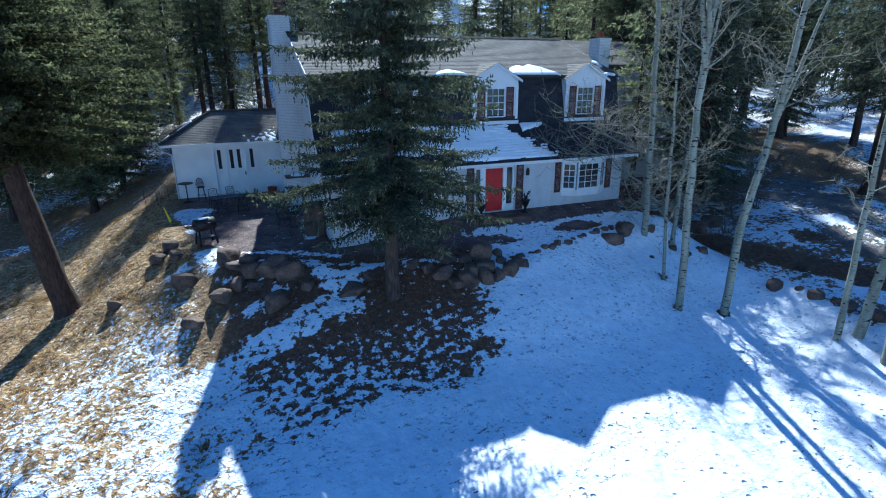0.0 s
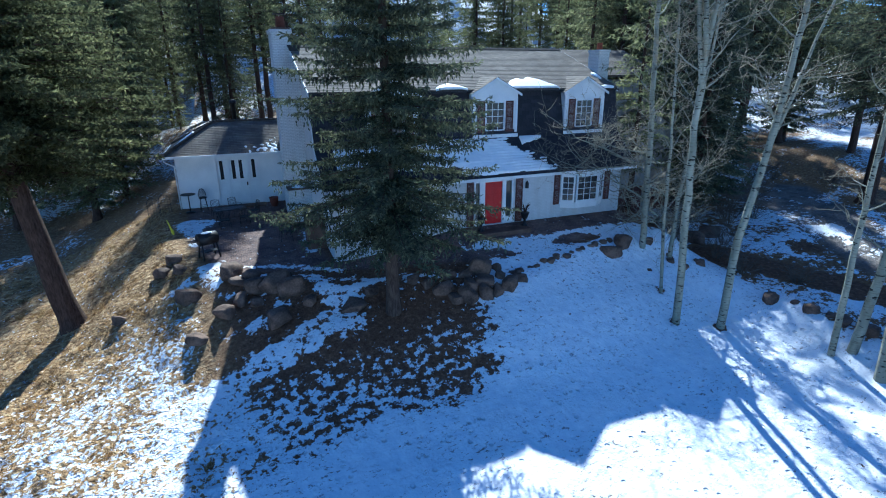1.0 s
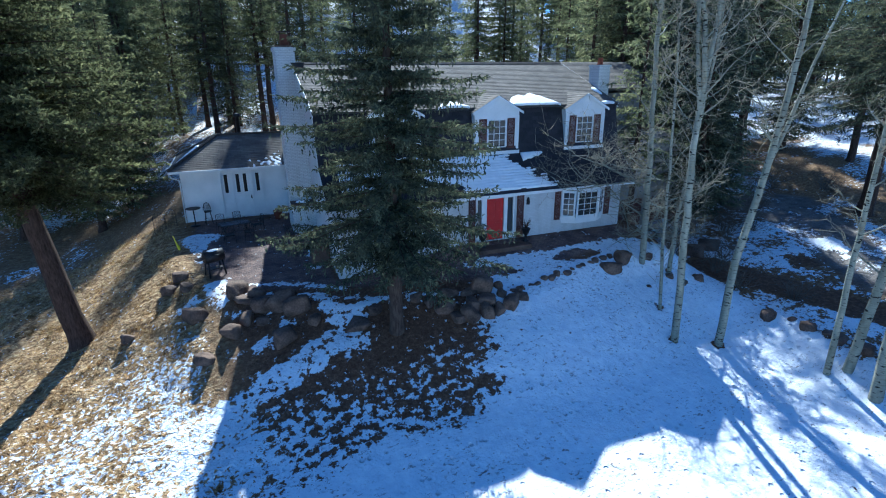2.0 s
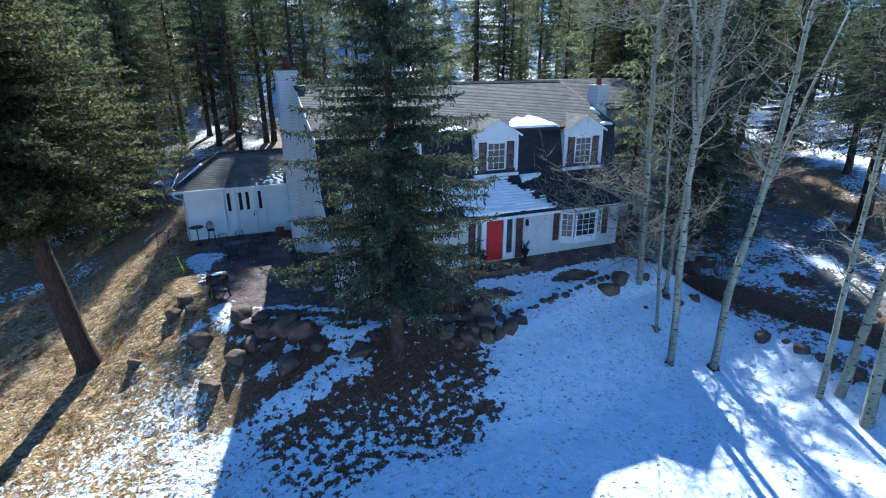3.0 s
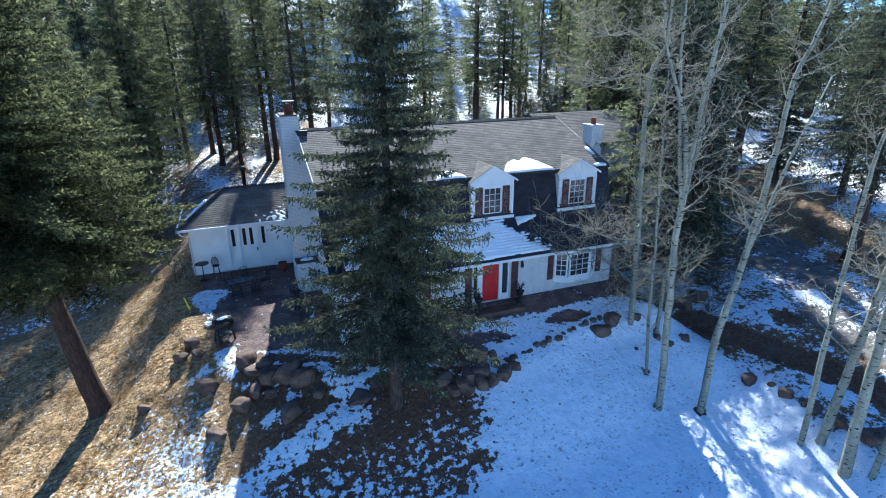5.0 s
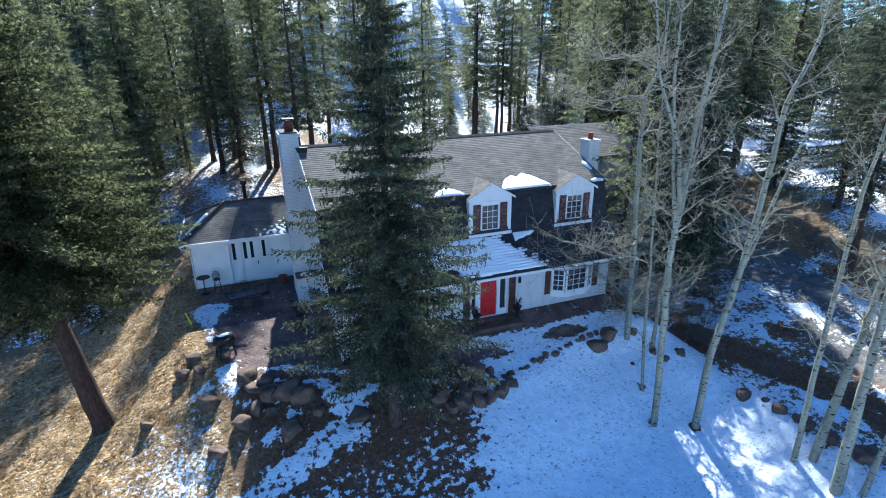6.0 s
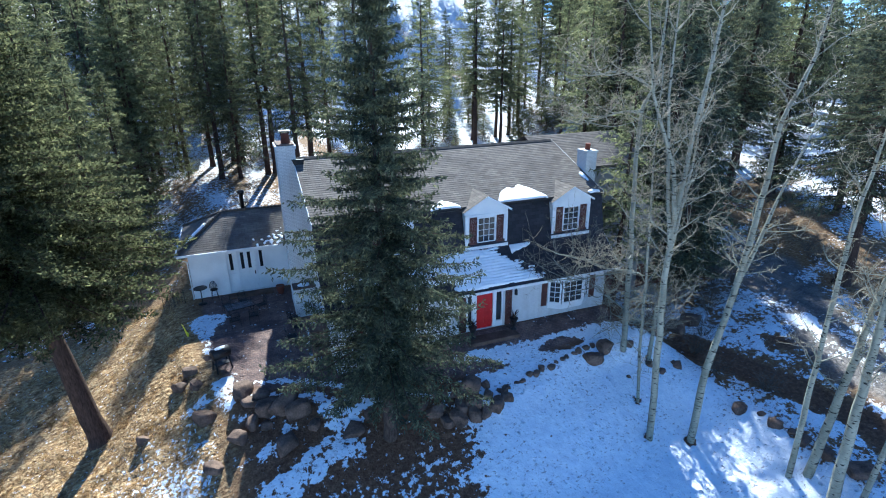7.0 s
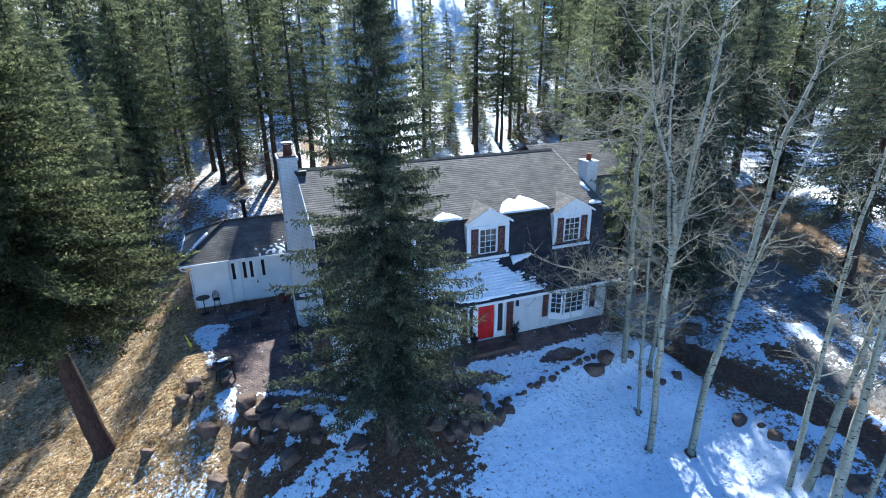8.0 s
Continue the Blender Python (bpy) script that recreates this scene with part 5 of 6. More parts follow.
def conifer(seed, h, r, base, gap, per, stations, spray, mat, bark, girth, droop=0.25, hang=0.2, power=0.85, bushy=1.0, lean=(0, 0), ragged=0.25, plain=False, fluff=0.4, build=blades, fat=0.14, inner=0.16, upturn=0.9, curtain=0.0):
    """Meshes of a conifer: trunk, limbs and needle crown. base: height where the crown begins."""
    rs = np.random.RandomState(seed)

    def stem(z):
        k = z / h
        return np.array([lean[0] * k, lean[1] * k, z])
    tb = bmesh.new()
    zs = [-0.6, 0.0, 0.25, 0.7] + list(np.linspace(1.4, h, 9))
    rad = [girth * 1.5, girth * 1.35, girth * 1.12, girth] + [girth * (1 - 0.93 * (z / h)) for z in np.linspace(1.4, h, 9)]
    tube(tb, [stem(z) + np.array([0.05, 0.04, 0]) * math.sin(z * 1.3 + seed) for z in zs], rad, 10)
    lb = bmesh.new()
    O, D, W = [], [], []
    z = base
    while z < h - 0.15:
        u = (z - base) / (h - base)
        L0 = r * (1 - u) ** power * min(1.0, 0.55 + u * 4.0) + 0.12
        n = max(3, int(round(per * (1 - 0.45 * u) + rs.uniform(-1, 1))))
        a0 = rs.uniform(0, 6.28)
        for i in range(n):
            a = a0 + 6.283 * i / n + rs.uniform(-0.35, 0.35)
            L = L0 * (1 + rs.uniform(-ragged, ragged * 0.6))
            zz = z + rs.uniform(-0.5, 0.5) * gap
            out, tan = np.array([math.cos(a), math.sin(a), 0]), np.array([-math.sin(a), math.cos(a), 0])
            rise = 0.35 * u - 0.02
            st = stem(zz)

            def at(s, st=st, out=out, L=L, rise=rise, u=u):
                return st + out * (L * s) + np.array([0, 0, L * (rise * s - droop * (1 - u * 0.8) * (1.6 * s * s - upturn * s ** 3))])
            pts = [at(s) for s in (0, 0.4, 0.75, 1)]
            g = max(0.012, girth * 0.13 * (L / r))
            if plain:
                tube(lb, [pts[0], pts[2]], [g, g * 0.4], 3, False)
            else:
                tube(lb, pts, [g, g * 0.7, g * 0.4, 0.006], 3, False)
            m = max(3, int(stations * (0.4 + 0.6 * L / r)))
            for j in range(m):
                s = inner + (1 - inner) * (j + rs.uniform(0, 1)) / m
                p = at(s)
                fwd = at(min(1.0, s + 0.05)) - at(s - 0.05)
                fwd /= np.linalg.norm(fwd)
                if curtain and rs.uniform() < 0.75 and s > 0.15:
                    # branchlets hanging under the bough
                    tl = curtain * rs.uniform(0.35, 1.2) * (1.25 - 0.6 * s) * (1 - 0.5 * u)
                    q0 = p + tan * rs.uniform(-0.12, 0.12)
                    for q in range(int(tl / (spray * 0.75)) + 1):
                        dd = np.array([0, 0, -1.0]) + rs.normal(0, 0.3, 3)
                        dd *= spray * rs.uniform(0.8, 1.3) / np.linalg.norm(dd)
                        ww = np.cross(dd, rs.normal(0, 1, 3))
                        ww *= spray * fat * rs.uniform(0.8, 1.4) / (np.linalg.norm(ww) + 1e-6)
                        O.append(q0 + np.array([0, 0, -q * spray * 0.75]) + rs.normal(0, 0.02, 3)), D.append(dd), W.append(ww)
                for side in (-1, 1):
                    tl = (0.16 * L * (1.15 - s) + max(spray, 0.15) * 0.9) * rs.uniform(0.7, 1.3)
                    td = fwd * 0.75 + tan * side * rs.uniform(0.4, 1.0) + np.array([0, 0, -hang * rs.uniform(0.2, 1.5)])
                    td /= np.linalg.norm(td)
                    k = max(1, int(round(tl / spray * 1.6 * bushy)))
                    for q in range(k):
                        o = p + td * tl * (q / k) + rs.normal(0, 0.12 * fluff * tl, 3)
                        dd = td + rs.normal(0, fluff, 3) + np.array([0, 0, -hang * 0.5])
                        dd *= spray * rs.uniform(0.8, 1.5) / np.linalg.norm(dd)
                        ww = np.cross(dd, rs.normal(0, 1, 3))
                        ww *= spray * fat * rs.uniform(0.7, 1.4) / (np.linalg.norm(ww) + 1e-6)
                        O.append(o), D.append(dd), W.append(ww)
        z += gap * (1 - 0.35 * u)
    for q in range(int(8 * bushy)):
        O.append(stem(h - 0.1 * q)), D.append(np.array([rs.uniform(-1, 1), rs.uniform(-1, 1), 1.5]) * spray * 0.8), W.append(np.array([0.2, 0.1, 0]) * spray)
    out = []
    for name, bm, mt in (("trunk", tb, bark), ("branchwork", lb, bark)):
        me = bpy.data.meshes.new(name)
        bm.to_mesh(me)
        bm.free()
        me.materials.append(mt)
        out.append(me)
    out.append(build("crown", O, D, W, mat))
    return out


def plant_tree(meshes, x, y, label, rz=0.0, scale=1.0, category="tree", group="", sink=0.15, tall=1.0):
    root = thing("pine_tree" if "pine" in label else "spruce_tree", label, category, (x, y, terrain(x, y) - sink), rz, group)
    root.scale = (scale, scale, scale * tall)
    for me in meshes:
        ob = new(me.name.split(".")[0], me)
        ob.parent = root
        if not me.name.startswith("trunk"):
            tagged(ob, kind="stuff")
    return root


big_spruce = conifer(3, 18.4, 4.5, 3.2, 0.58, 10, 34, 0.14, SPRUCE, SPRUCE_BARK, 0.27, droop=0.34, hang=0.25, power=0.85, bushy=1.25, ragged=0.42, fluff=0.55, build=shoots, fat=0.17, inner=0.04, upturn=1.2, curtain=0.6)
plant_tree(big_spruce, 5.0, 17.45, "tall blue spruce with drooping boughs standing before the house", 20)
near_pine = conifer(8, 19.5, 6.1, 6.5, 0.42, 15, 26, 0.15, NEEDLES, BARK, 0.45, droop=0.12, hang=-0.12, power=0.62, bushy=1.35, lean=(-2.0, -0.3), ragged=0.28, fluff=0.8, build=shoots, fat=0.2, inner=0.1)
plant_tree(near_pine, -6.87, 23.2, "dark leaning pine on the straw-covered bank", 0)

SHAPES = ((17, 2.7, 4.0, 0.24, 0.75), (20, 2.8, 6.0, 0.27, 0.7), (15, 2.9, 2.0, 0.22, 0.85), (18, 2.5, 5.0, 0.23, 0.6), (22, 2.9, 7.5, 0.31, 0.65), (12, 2.6, 1.2, 0.16, 0.9))
KINDS = [conifer(20 + i, h, r * 1.3, b, 0.72, 8, 11, 0.33, PINE if i != 2 else SPRUCE, BARK, g, droop=0.2, hang=0.3, power=p, bushy=1.0, ragged=0.6, plain=True, fluff=0.7) for i, (h, r, b, g, p) in enumerate(SHAPES)]
FAR_KINDS = [conifer(40 + i, h, r, b, 0.8, 7, 8, 0.42, PINE, BARK, g, droop=0.2, hang=0.3, power=p, bushy=1.0, ragged=0.6, plain=True, fluff=0.7) for i, (h, r, b, g, p) in enumerate(SHAPES)]
LAST_KINDS = [conifer(50 + i, h, r, b, 0.9, 7, 5, 0.75, PINE, BARK, g, droop=0.15, hang=0.25, power=p, bushy=1.0, ragged=0.45, plain=True, fluff=0.7) for i, (h, r, b, g, p) in enumerate(SHAPES)]
DARK = conifer(61, 17, 3.6, 1.6, 0.5, 10, 16, 0.28, SPRUCE, BARK, 0.26, droop=0.25, hang=0.4, power=0.8, bushy=1.0, ragged=0.35, plain=True)
BROAD = conifer(63, 17, 3.7, 1.4, 0.55, 10, 14, 0.28, PINE, BARK, 0.26, droop=0.2, hang=0.3, power=0.75, bushy=1.0, ragged=0.4, plain=True, fluff=0.7)
TALL = conifer(62, 20, 3.5, 5.6, 0.55, 10, 16, 0.27, SPRUCE, BARK, 0.34, droop=0.3, hang=0.45, power=0.7, bushy=1.1, ragged=0.5, plain=True, fluff=0.7)
SPREADING = conifer(65, 21, 5.8, 5.6, 0.62, 9, 22, 0.26, SPRUCE, BARK, 0.42, droop=0.36, hang=0.4, power=0.6, bushy=1.1, ragged=0.5, plain=True, fluff=0.7)
LODGE = "slender lodgepole pine in the snowy woods behind the house"
rt = random.Random(11)
CLEAR = [(27, 58, 6), (33, 63, 6), (37, 74, 6), (44, 86, 6), (1, 48, 6), (60, 36, 12), (50, 30, 9)]


FARTHEST = []


def woods():
    """Jittered rows of pines up the hillside, thin where the snow shows between them."""
    for j in range(17):
        y = 41 + j * 6.4
        for i in range(-16, 24):
            x = i * (6.4 if j < 9 else 5.4) + 2.7 * (j % 2) + rt.uniform(-2.2, 2.2)
            yy = y + rt.uniform(-2.2, 2.2)
            if abs(math.degrees(math.atan2(x, yy)) - 22) > 47 or rt.random() < 0.16:
                continue
            if -15 < x < 37 and yy < 54.5:
                continue
            if any(math.hypot(x - a, yy - b) < c * rt.uniform(0.7, 1.0) for a, b, c in CLEAR):
                continue
            if (-8 < x < 17 and 62 < yy < 86 or 25 < x < 52 and 60 < yy < 92) and rt.random() < 0.82:
                continue
            if (28 < x < 66 and 92 < yy < 118 or -6 < x < 24 and 86 < yy < 112) and rt.random() < (0.9 if x > 26 else 0.5):
                continue
            if 46 < x < 74 and yy >= 118 and rt.random() < 0.4:
                continue
            if 44 < x < 78 and 30 < yy < 70 and rt.random() < 0.7:
                continue
            if yy > 92:
                FARTHEST.append((LAST_KINDS[rt.choice((0, 1, 3, 4, 4))], pose(x, yy, terrain(x, yy) - 0.2, 0, 0, rt.uniform(0, 360)) @ Matrix.Scale(rt.uniform(0.8, 1.2), 4)))
                continue
            kinds = KINDS if yy < 66 else FAR_KINDS
            pick = rt.choice((0, 0, 3, 2, 1)) if x < 12 else rt.choice((0, 1, 1, 3, 3, 4, 2))
            plant_tree(kinds[pick], x, yy, LODGE, rt.uniform(0, 360), rt.uniform(0.8, 1.15), group="pines of the hillside woods")


woods()


def joined_woods():
    """The farthest trees as one body of woods: its trunks and its crowns."""
    root = thing("far_woods", "dense pine woods on the far hillside", "woods", kind="stuff")
    for slot, name, mat in ((0, "trunks", BARK), (2, "crowns", PINE)):
        cos, lv, ls, count = [], [], [], 0
        for meshes, m in FARTHEST:
            me = meshes[slot]
            co = np.empty(len(me.vertices) * 3, dtype=np.float32)
            me.vertices.foreach_get("co", co)
            idx = np.empty(len(me.loops), dtype=np.int32)
            me.loops.foreach_get("vertex_index", idx)
            st = np.empty(len(me.polygons), dtype=np.int32)
            me.polygons.foreach_get("loop_start", st)
            a = np.array(m, dtype=np.float32)
            cos.append(co.reshape(-1, 3) @ a[:3, :3].T + a[:3, 3])
            ls.append(st + count[1] if count else st)
            lv.append(idx + (count[0] if count else 0))
            count = ((count[0] if count else 0) + len(me.vertices), (count[1] if count else 0) + len(me.loops))
        co, lv, ls = np.concatenate(cos), np.concatenate(lv), np.concatenate(ls)
        me = bpy.data.meshes.new(name)
        me.vertices.add(len(co))
        me.vertices.foreach_set("co", co.astype(np.float32).ravel())
        me.loops.add(len(lv))
        me.loops.foreach_set("vertex_index", lv.astype(np.int32))
        me.polygons.add(len(ls))
        me.polygons.foreach_set("loop_start", ls.astype(np.int32))
        me.materials.append(mat)
        me.update(calc_edges=True)
        ob = new(name, me)
        ob.parent = root
        tagged(ob, kind="stuff")


joined_woods()
# trees at the edges of the clearing
for k, x, y, sc in ((1, -8.06, 55.9, 1.0), (4, 3.9, 56.0, 0.96), (1, 27.3, 57.5, 1.0), (3, 30.2, 56.5, 0.9), (4, -7.5, 62, 1.0), (1, -5, 64, 1),
                    (0, 7.5, 55, 1.3), (5, 36.5, 33, 1.0), (0, 21.3, 23.6, 0.85), (4, 46, 33, 1.1), (1, 5.5, 49, 0.98), (4, 3.1, 55.7, 0.95), (1, 28.6, 34.2, 1.05), (1, 27.3, 36.2, 0.95), (4, 30.4, 36.5, 1.0),
                    (1, -1.3, 55.6, 1.0), (4, 0.0, 62.2, 1.0), (4, 0.8, 61.1, 0.95), (1, 28.2, 60.0, 1.0), (3, 31.0, 59.3, 0.95), (1, 32.8, 59.3, 0.9), (1, 43.4, 70, 1.0), (3, 35.5, 62, 0.8), (3, 24.5, 66, 0.9)):
    plant_tree(KINDS[k], x, y, "tall pine with bare lower trunk near the house", rt.uniform(0, 360), sc, group="conifers round the clearing")
for x, y, sc in ((26.4, 23.6, 0.85), (28.4, 25.0, 0.95), (31.5, 33.0, 1.1), (29.5, 28.8, 1.1), (31, 38, 1.2), (36, 44, 1.2), (47.5, 33.5, 0.8), (37.0, 37.0, 1.0)):
    plant_tree(DARK, x, y, "dark dense spruce at the edge of the clearing", rt.uniform(0, 360), sc, group="spruces by the drive")
for x, y, sc in ((45.6, 26.4, 0.85), (42.2, 34.0, 1.0), (50, 40, 1.0), (52, 44, 1.1), (40.5, 38.5, 1.05)):
    plant_tree(TALL, x, y, "tall dark pine with bare brown trunk beyond the drive", rt.uniform(0, 360), sc, group="pines beyond the drive")
plant_tree(SPREADING, 36.2, 19.4, "old spreading pine with thick dark trunk beyond the drive", 40, 1.0, group="pines beyond the drive")
for x, y, sc in ((-8.8, 39.0, 0.9), (-7.4, 42, 0.8), (-10.5, 45, 1.0), (-14, 42, 1.05), (-18, 47, 1.1), (-12.5, 52, 1.15), (-8.5, 56, 1.1), (-16, 57, 1.2), (-21, 55, 1.2), (48, 62, 1.1), (44, 54, 0.8), (46, 44, 1.0), (51, 50, 1.1), (41, 42, 1.0)):
    plant_tree(BROAD, x, y, "full green pine branched almost to the ground", rt.uniform(0, 360), sc, group="conifers round the clearing")
for x, y, sc in ((66, 54, 1.6), (72, 58, 1.7), (66, 64, 1.7), (80, 54, 1.8), (70, 36, 1.7), (74, 30, 1.7)):
    plant_tree(KINDS[2], x, y, "dark dense spruce at the edge of the clearing", rt.uniform(0, 360), sc, group="spruces by the drive")


def aspen(seed, spine, girth, limbs=22, reach=2.6, first=0.35, label="bare white-barked aspen standing in the snow", stems=(), spreading=False):
    """A bare aspen: trunk along a spine, forking limbs and fine twigs."""
    rs = random.Random(seed)
    base = Vector(spine[0])
    root = thing("aspen_tree", label, "tree", tuple(base), 0, "bare aspens on the lawn")
    pts = [Vector(p) - base for p in spine]
    pts = [pts[0] - Vector((0, 0, 0.4))] + pts
    fine = []
    for a, b in zip(pts, pts[1:]):
        for k in range(4):
            q = a.lerp(b, k / 4)
            fine.append(q + Vector((rs.uniform(-1, 1), rs.uniform(-1, 1), 0)) * 0.025)
    fine.append(pts[-1])
    n = len(fine)
    tb = bmesh.new()
    tube(tb, fine, [0.88 * girth * (1.25 if i < 3 else 1.0) * (1 - 0.84 * i / n) for i in range(n)], 9)
    part("trunk", tb, ASPEN, root)
    tw = bmesh.new()

    def grow(bm, p, d, length, rad, depth):
        steps, q, path = 6, p.copy(), [p.copy()]
        for k in range(steps):
            d = (d + Vector((rs.gauss(0, 0.15 + 0.06 * depth), rs.gauss(0, 0.15 + 0.06 * depth), rs.gauss(0.1 - 0.04 * depth, 0.13)))).normalized()
            q = q + d * (length / steps)
            path.append(q.copy())
        tube(bm, path, [rad * (1 - 0.8 * k / steps) for k in range(steps + 1)], 5 if depth == 0 else 3, False)
        if depth < 2:
            for k in range(7 if depth == 0 else 3):
                i = rs.randint(1, steps)
                e = Vector((rs.gauss(0, 1), rs.gauss(0, 1), rs.gauss(0.15, 0.6))).normalized()
                grow(tw, path[i], (d * 0.6 + e).normalized(), length * rs.uniform(0.3, 0.62), max(0.011, rad * 0.42), depth + 1)

    def limb(p, d, length, rad):
        bm = bmesh.new()
        grow(bm, p, d, length, rad, 0)
        part("limb", bm, ASPEN, root)
    for k in range(limbs):
        i = int(n * (first + (1 - first) * (k + rs.random()) / limbs))
        i = min(i, n - 2)
        a = rs.uniform(0, 6.283)
        up = rs.uniform(0.0, 0.8) if spreading else rs.uniform(0.3, 1.3)
        limb(fine[i], Vector((math.cos(a), math.sin(a), up)).normalized(), reach * rs.uniform(0.5, 1.25) * (1.15 - 0.5 * i / n), girth * 0.24 * (1.1 - 0.7 * i / n))
    for stem in stems:
        pp = [Vector(p) - base for p in stem]
        pp = [pp[0]] + [a.lerp(b, k / 3) for a, b in zip(pp, pp[1:]) for k in (1, 2, 3)]
        part("limb", tube(bmesh.new(), pp, [girth * (0.3 if spreading else 0.5) * (1 - 0.85 * k / len(pp)) for k in range(len(pp))], 6), ASPEN, root, "pale forking stem")
        for k in range(14 if spreading else 9):
            i = rs.randint(1, len(pp) - 1)
            a = rs.uniform(0, 6.283)
            limb(pp[i], Vector((math.cos(a), math.sin(a), rs.uniform(-0.5, 0.5) if spreading else rs.uniform(0.2, 1.2))).normalized(), reach * rs.uniform(0.4, 0.9), girth * 0.13)
    tagged(part("twig_work", tw, TWIG, root, "fine bare twigs"), kind="stuff")
    return root


def on_ground(x, y):
    return (x, y, terrain(x, y))


aspen(1, [on_ground(16.1, 14.3), (15.7, 14.2, 1.8), (15.35, 14.1, 5.0), (15.3, 14.0, 7.5), (15.5, 14.0, 10.1), (15.8, 13.9, 13.5), (16.0, 13.8, 17)], 0.2, 22, 2.6, 0.45,
      stems=([(15.3, 14.0, 7.4), (14.8, 13.9, 9.5), (13.4, 13.8, 12.0), (12.6, 13.7, 15)], [(15.35, 14.0, 6.2), (15.0, 14.2, 8.5), (14.6, 14.4, 12), (14.5, 14.4, 15)]))
aspen(2, [on_ground(17.97, 13.7), (18.05, 13.7, 0.6), (18.7, 13.6, 4.2), (19.15, 13.6, 8.0), (19.3, 13.6, 10.9), (20.2, 13.5, 13.2), (20.6, 13.5, 16)], 0.22, 22, 2.4, 0.45, stems=([(18.7, 13.6, 4.4), (19.4, 13.6, 6.0), (20.2, 13.7, 8.0), (21.5, 13.7, 11)],))
aspen(3, [on_ground(20.35, 10.72), (20.15, 10.7, 0.5), (20.0, 10.7, 4.0), (20.0, 10.7, 8.0), (20.1, 10.6, 11), (20.3, 10.5, 14)], 0.16, 20, 2.2, 0.4)
aspen(4, [on_ground(16.76, 15.95), (16.4, 15.95, 1.4), (16.2, 15.9, 4.0), (15.9, 15.9, 7.5), (15.7, 15.9, 9.7), (15.5, 15.8, 13)], 0.1, 22, 2.8, 0.25)
aspen(5, [on_ground(17.8, 18.45), (17.6, 18.4, 2.0), (17.4, 18.4, 5.0), (17.1, 18.4, 9.0), (17.0, 18.3, 11.2), (17.7, 18.3, 12.3), (17.5, 18.2, 17)], 0.2, 26, 3.4, 0.22, "old grey-barked aspen with crooked crown beside the path", spreading=True,
      stems=([(17.55, 18.4, 3.3), (18.86, 19.2, 2.81), (18.34, 19.8, 2.71), (17.37, 20.1, 2.57), (16.16, 20.1, 2.59), (14.07, 20.2, 2.76)], [(17.55, 18.4, 2.0), (19.07, 18.8, 1.42), (18.94, 19.4, 1.15), (18.2, 19.9, 1.7), (17.08, 20.0, 1.37), (15.89, 20.1, 1.95)], [(17.55, 18.4, 1.0), (18.89, 18.8, 0.28), (19.06, 19.3, -0.24), (17.94, 19.8, 0.38)], [(18.07, 19.9, 2.72), (16.4, 20.1, 3.5), (14.77, 20.2, 4.07)],
             [(17.0, 18.3, 11.0), (16.0, 18.3, 11.05), (14.8, 18.4, 10.8), (13.4, 18.5, 10.5)], [(17.3, 18.3, 12.0), (15.9, 18.4, 12.7), (14.2, 18.5, 12.5)]))
aspen(6, [on_ground(19.0, 17.8), (19.0, 17.8, 1.3), (19.4, 17.8, 4.5), (19.85, 17.8, 8.7), (20.0, 17.7, 14)], 0.15, 18, 2.4, 0.4)
aspen(7, [on_ground(20.95, 10.35), (21.6, 10.4, 0.6), (21.95, 10.4, 3.7), (22.2, 10.4, 5.6), (22.6, 10.3, 10)], 0.25, 14, 2.2, 0.4)
aspen(8, [on_ground(20.4, 9.0), (20.75, 9.3, 0.0), (20.78, 9.4, 3.3), (20.73, 9.5, 5.4), (20.6, 9.5, 11)], 0.3, 14, 2.2, 0.5)
aspen(9, [on_ground(21.0, 8.4), (21.9, 8.6, 0.0), (22.9, 8.8, 3.0), (23.4, 8.9, 8)], 0.17, 12, 2.0, 0.5)


# ---- dead grass and brush ----
STRAW = foliage("dead_straw", (0.2, 0.12, 0.05), (0.46, 0.32, 0.14), (0.68, 0.54, 0.29), 0.55)


def straw():
    """Tufts of dead grass over the western slope and the terrace edge."""
    rs = np.random.RandomState(4)
    O, D, W = [], [], []
    while len(O) < 54000:
        x, y = rs.uniform(-13, 1.5), rs.uniform(8, 34)
        d = beyond_edge(x, y)
        if d < 0.1 or noise.noise(Vector((x * 0.8, y * 0.8, 2))) + 0.35 * noise.noise(Vector((x * 2.5, y * 2.5, 2))) < rs.uniform(-0.35, 0.35):
            continue
        snow, grass = ground_cover(x, y, d)[:2]
        if grass < rs.uniform(0.2, 0.9) or snow > rs.uniform(0.2, 0.75):
            continue
        z = terrain(x, y)
        for k in range(9):
            a, l = rs.uniform(0, 6.28), rs.uniform(0.08, 0.2)
            px, py = x + rs.normal(0, 0.06), y + rs.normal(0, 0.06)
            O.append((px, py, z - 0.04))
            D.append((l * 0.75 * math.cos(a), l * 0.75 * math.sin(a) - 0.04, l * 0.7))
            W.append((0.012 * math.sin(a), -0.012 * math.cos(a), 0))
    ob = new("dead_grass", blades("dead_grass", O, D, W, STRAW))
    return tagged(ob, "matted straw-coloured dead grass on the sunny bank", "grass", kind="stuff")


straw()


BRUSH = mottled("dark_brush_bark", (0.05, 0.04, 0.03), (0.19, 0.155, 0.115), 2.0, 0.9, 20.0, 0.003)


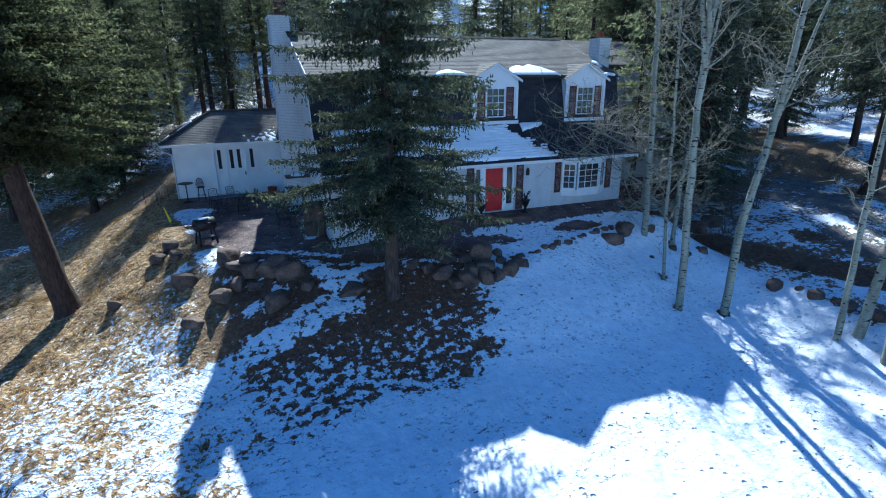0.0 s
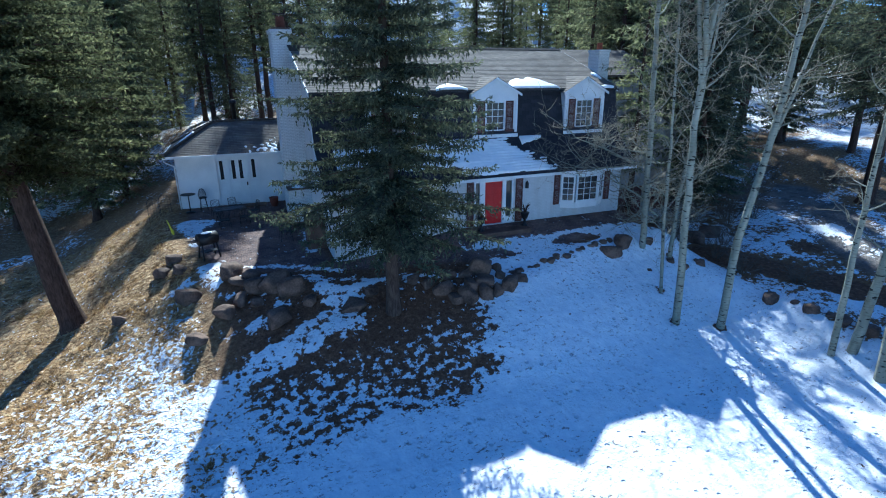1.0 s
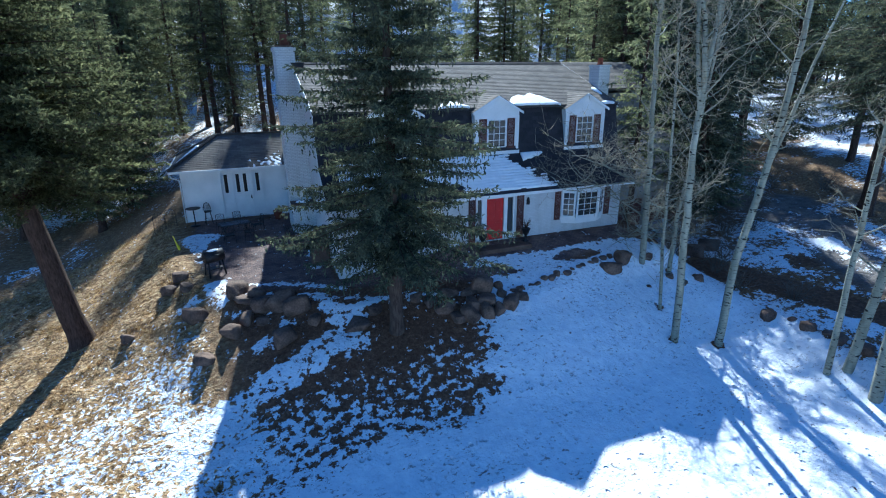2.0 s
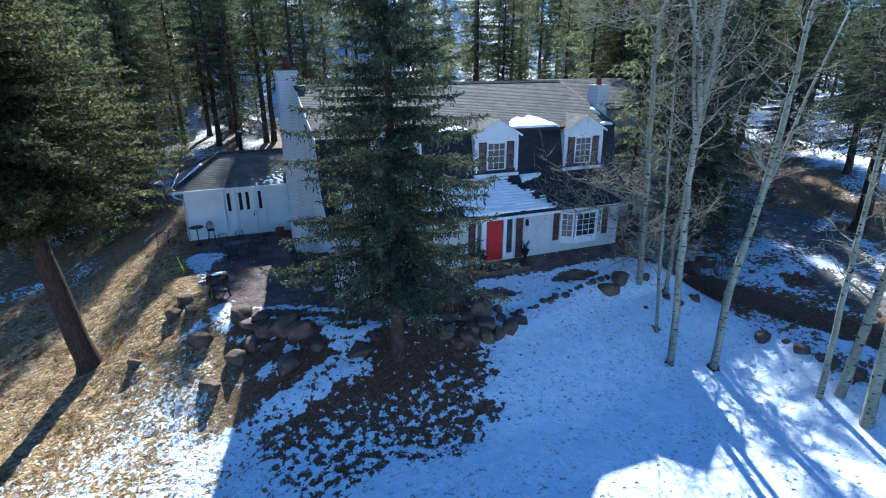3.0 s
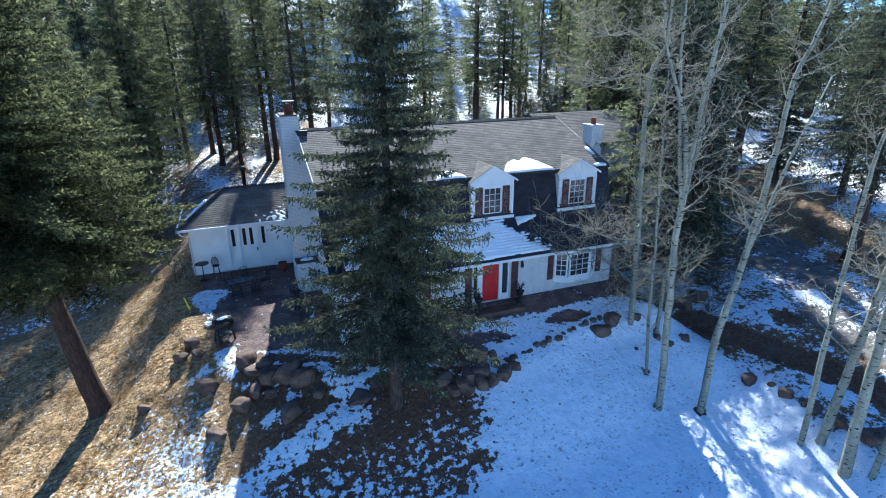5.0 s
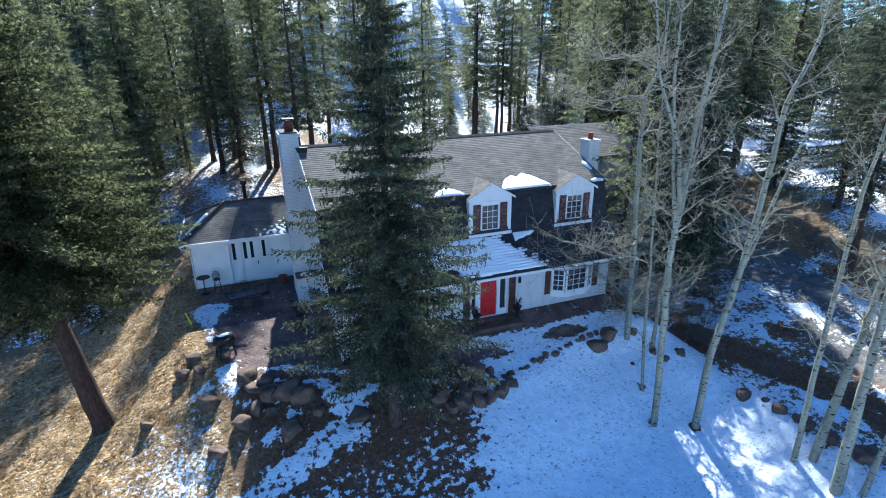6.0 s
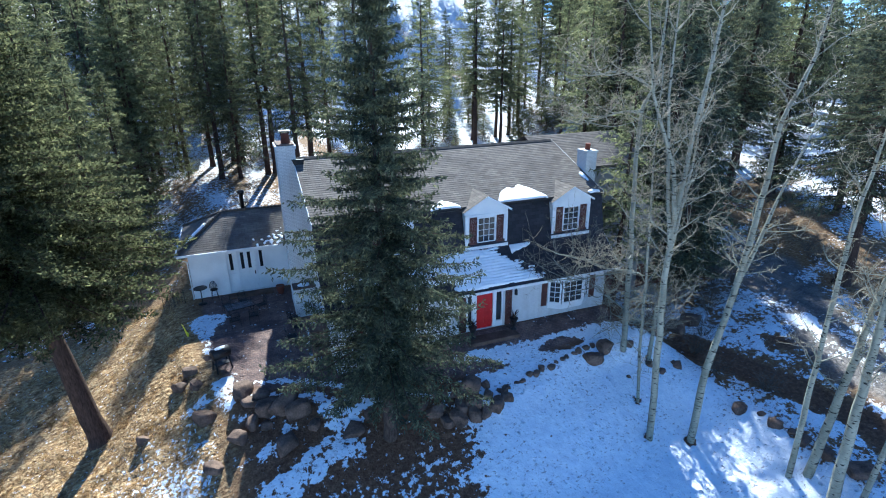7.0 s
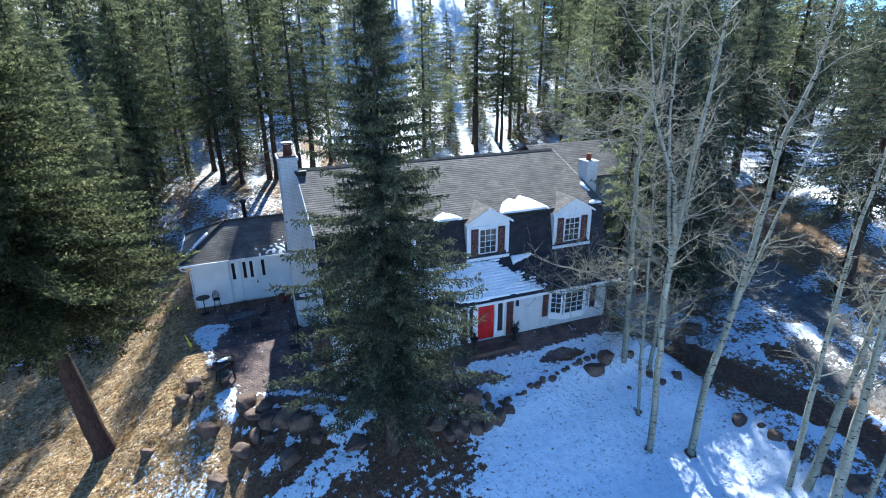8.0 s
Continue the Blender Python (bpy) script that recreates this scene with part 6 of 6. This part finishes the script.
def brush(seed, x, y, h, spread, n=26, label="leafless grey-brown brush beside the drive", group="bare brush by the drive"):
    rs = random.Random(seed)
    root = thing("bare_shrub", label, "shrub", (x, y, terrain(x, y) - 0.05), 0, group)
    for i in range(n):
        bm = bmesh.new()
        a, l = rs.uniform(0, 6.283), h * rs.uniform(0.5, 1.1)
        r = spread * rs.uniform(0.3, 1.1)
        b = a + rs.uniform(-0.8, 0.8)
        mid = Vector((r * 0.5 * math.cos(b), r * 0.5 * math.sin(b), l * rs.uniform(0.4, 0.65)))
        tip = Vector((r * math.cos(a), r * math.sin(a), l))
        tube(bm, [(0.1 * math.cos(a), 0.1 * math.sin(a), 0), mid, tip], [0.013, 0.009, 0.005], 4, False)
        for k in range(8):
            p = mid.lerp(tip, rs.random())
            tube(bm, [p, p + Vector((rs.gauss(0, 0.45), rs.gauss(0, 0.45), rs.uniform(-0.1, 0.45))) * h * 0.6], [0.007, 0.004], 3, False)
        part("stem", bm, BRUSH, root)
    return root


for i, (x, y, h, sp) in enumerate(((21.3, 19.6, 1.6, 1.1), (22.6, 18.2, 1.4, 1.0), (23.2, 21.6, 2.0, 1.3), (22.3, 16.4, 1.2, 0.9), (26.5, 21.0, 1.6, 1.2), (20.2, 19.0, 1.4, 0.9), (33, 24, 1.2, 1.2), (36, 25.5, 1.3, 1.3), (23.5, 14.5, 1.0, 0.9), (29, 23, 1.5, 1.2), (25.4, 22.4, 1.5, 1.1), (27.2, 21.6, 1.3, 1.0), (28.6, 21.0, 1.4, 1.0), (30.3, 22.6, 1.6, 1.2), (33.6, 25.6, 1.5, 1.2), (37.2, 22.0, 1.2, 1.1), (38.6, 23.6, 1.3, 1.2), (24.2, 19.2, 1.3, 0.9))):
    brush(70 + i, x, y, h, sp)
for i in range(16):
    x, y = rt.uniform(23, 44), rt.uniform(56, 70)
    brush(90 + i, x, y, rt.uniform(1.2, 2.6), rt.uniform(0.9, 1.6), 20, "bare brown brush on the snowy hillside", "brush on the hillside")
for i in range(7):
    x, y = rt.uniform(-12, 6), rt.uniform(44, 66)
    brush(110 + i, x, y, rt.uniform(0.7, 1.4), rt.uniform(0.9, 1.6), 18, "bare brown brush on the snowy hillside", "brush on the hillside")
for x, y, sc in ((25.5, 50, 0.3), (22, 47, 0.22), (30, 53, 0.35), (33.5, 58, 0.5), (19, 52, 0.4), (36, 64, 0.5), (12, 49, 0.35), (40, 60, 0.45), (29.8, 60.4, 0.32), (40.1, 59, 0.42), (41.5, 60, 0.38), (23, 64, 0.6), (27, 64.8, 0.45), (25, 62, 0.4), (37.5, 58, 0.35), (34, 70, 0.5), (42, 66, 0.5),
                 (-4.5, 58, 0.4), (-9, 52, 0.35), (-6.5, 66, 0.5), (3, 66, 0.5), (-11, 60, 0.5), (-2.5, 68, 0.6), (47, 74, 0.6), (36, 80, 0.6), (31, 76, 0.5), (22.5, 59, 0.42), (24.5, 57, 0.3), (33.5, 57.5, 0.22), (35.5, 59, 0.36), (38.6, 61, 0.5), (43, 61.5, 0.55), (45.5, 63, 0.6), (41, 72, 0.5), (29, 70, 0.4), (32, 67, 0.35), (46, 58, 0.5), (48, 66, 0.7), (29.6, 62.5, 0.35), (30.6, 67, 0.5), (34.8, 84, 0.75), (36.5, 90, 0.85), (27.6, 68, 0.5)):
    plant_tree(KINDS[5], x, y, "small young pine among the snow behind the house", rt.uniform(0, 360), sc, group="saplings on the hillside", sink=0.05)
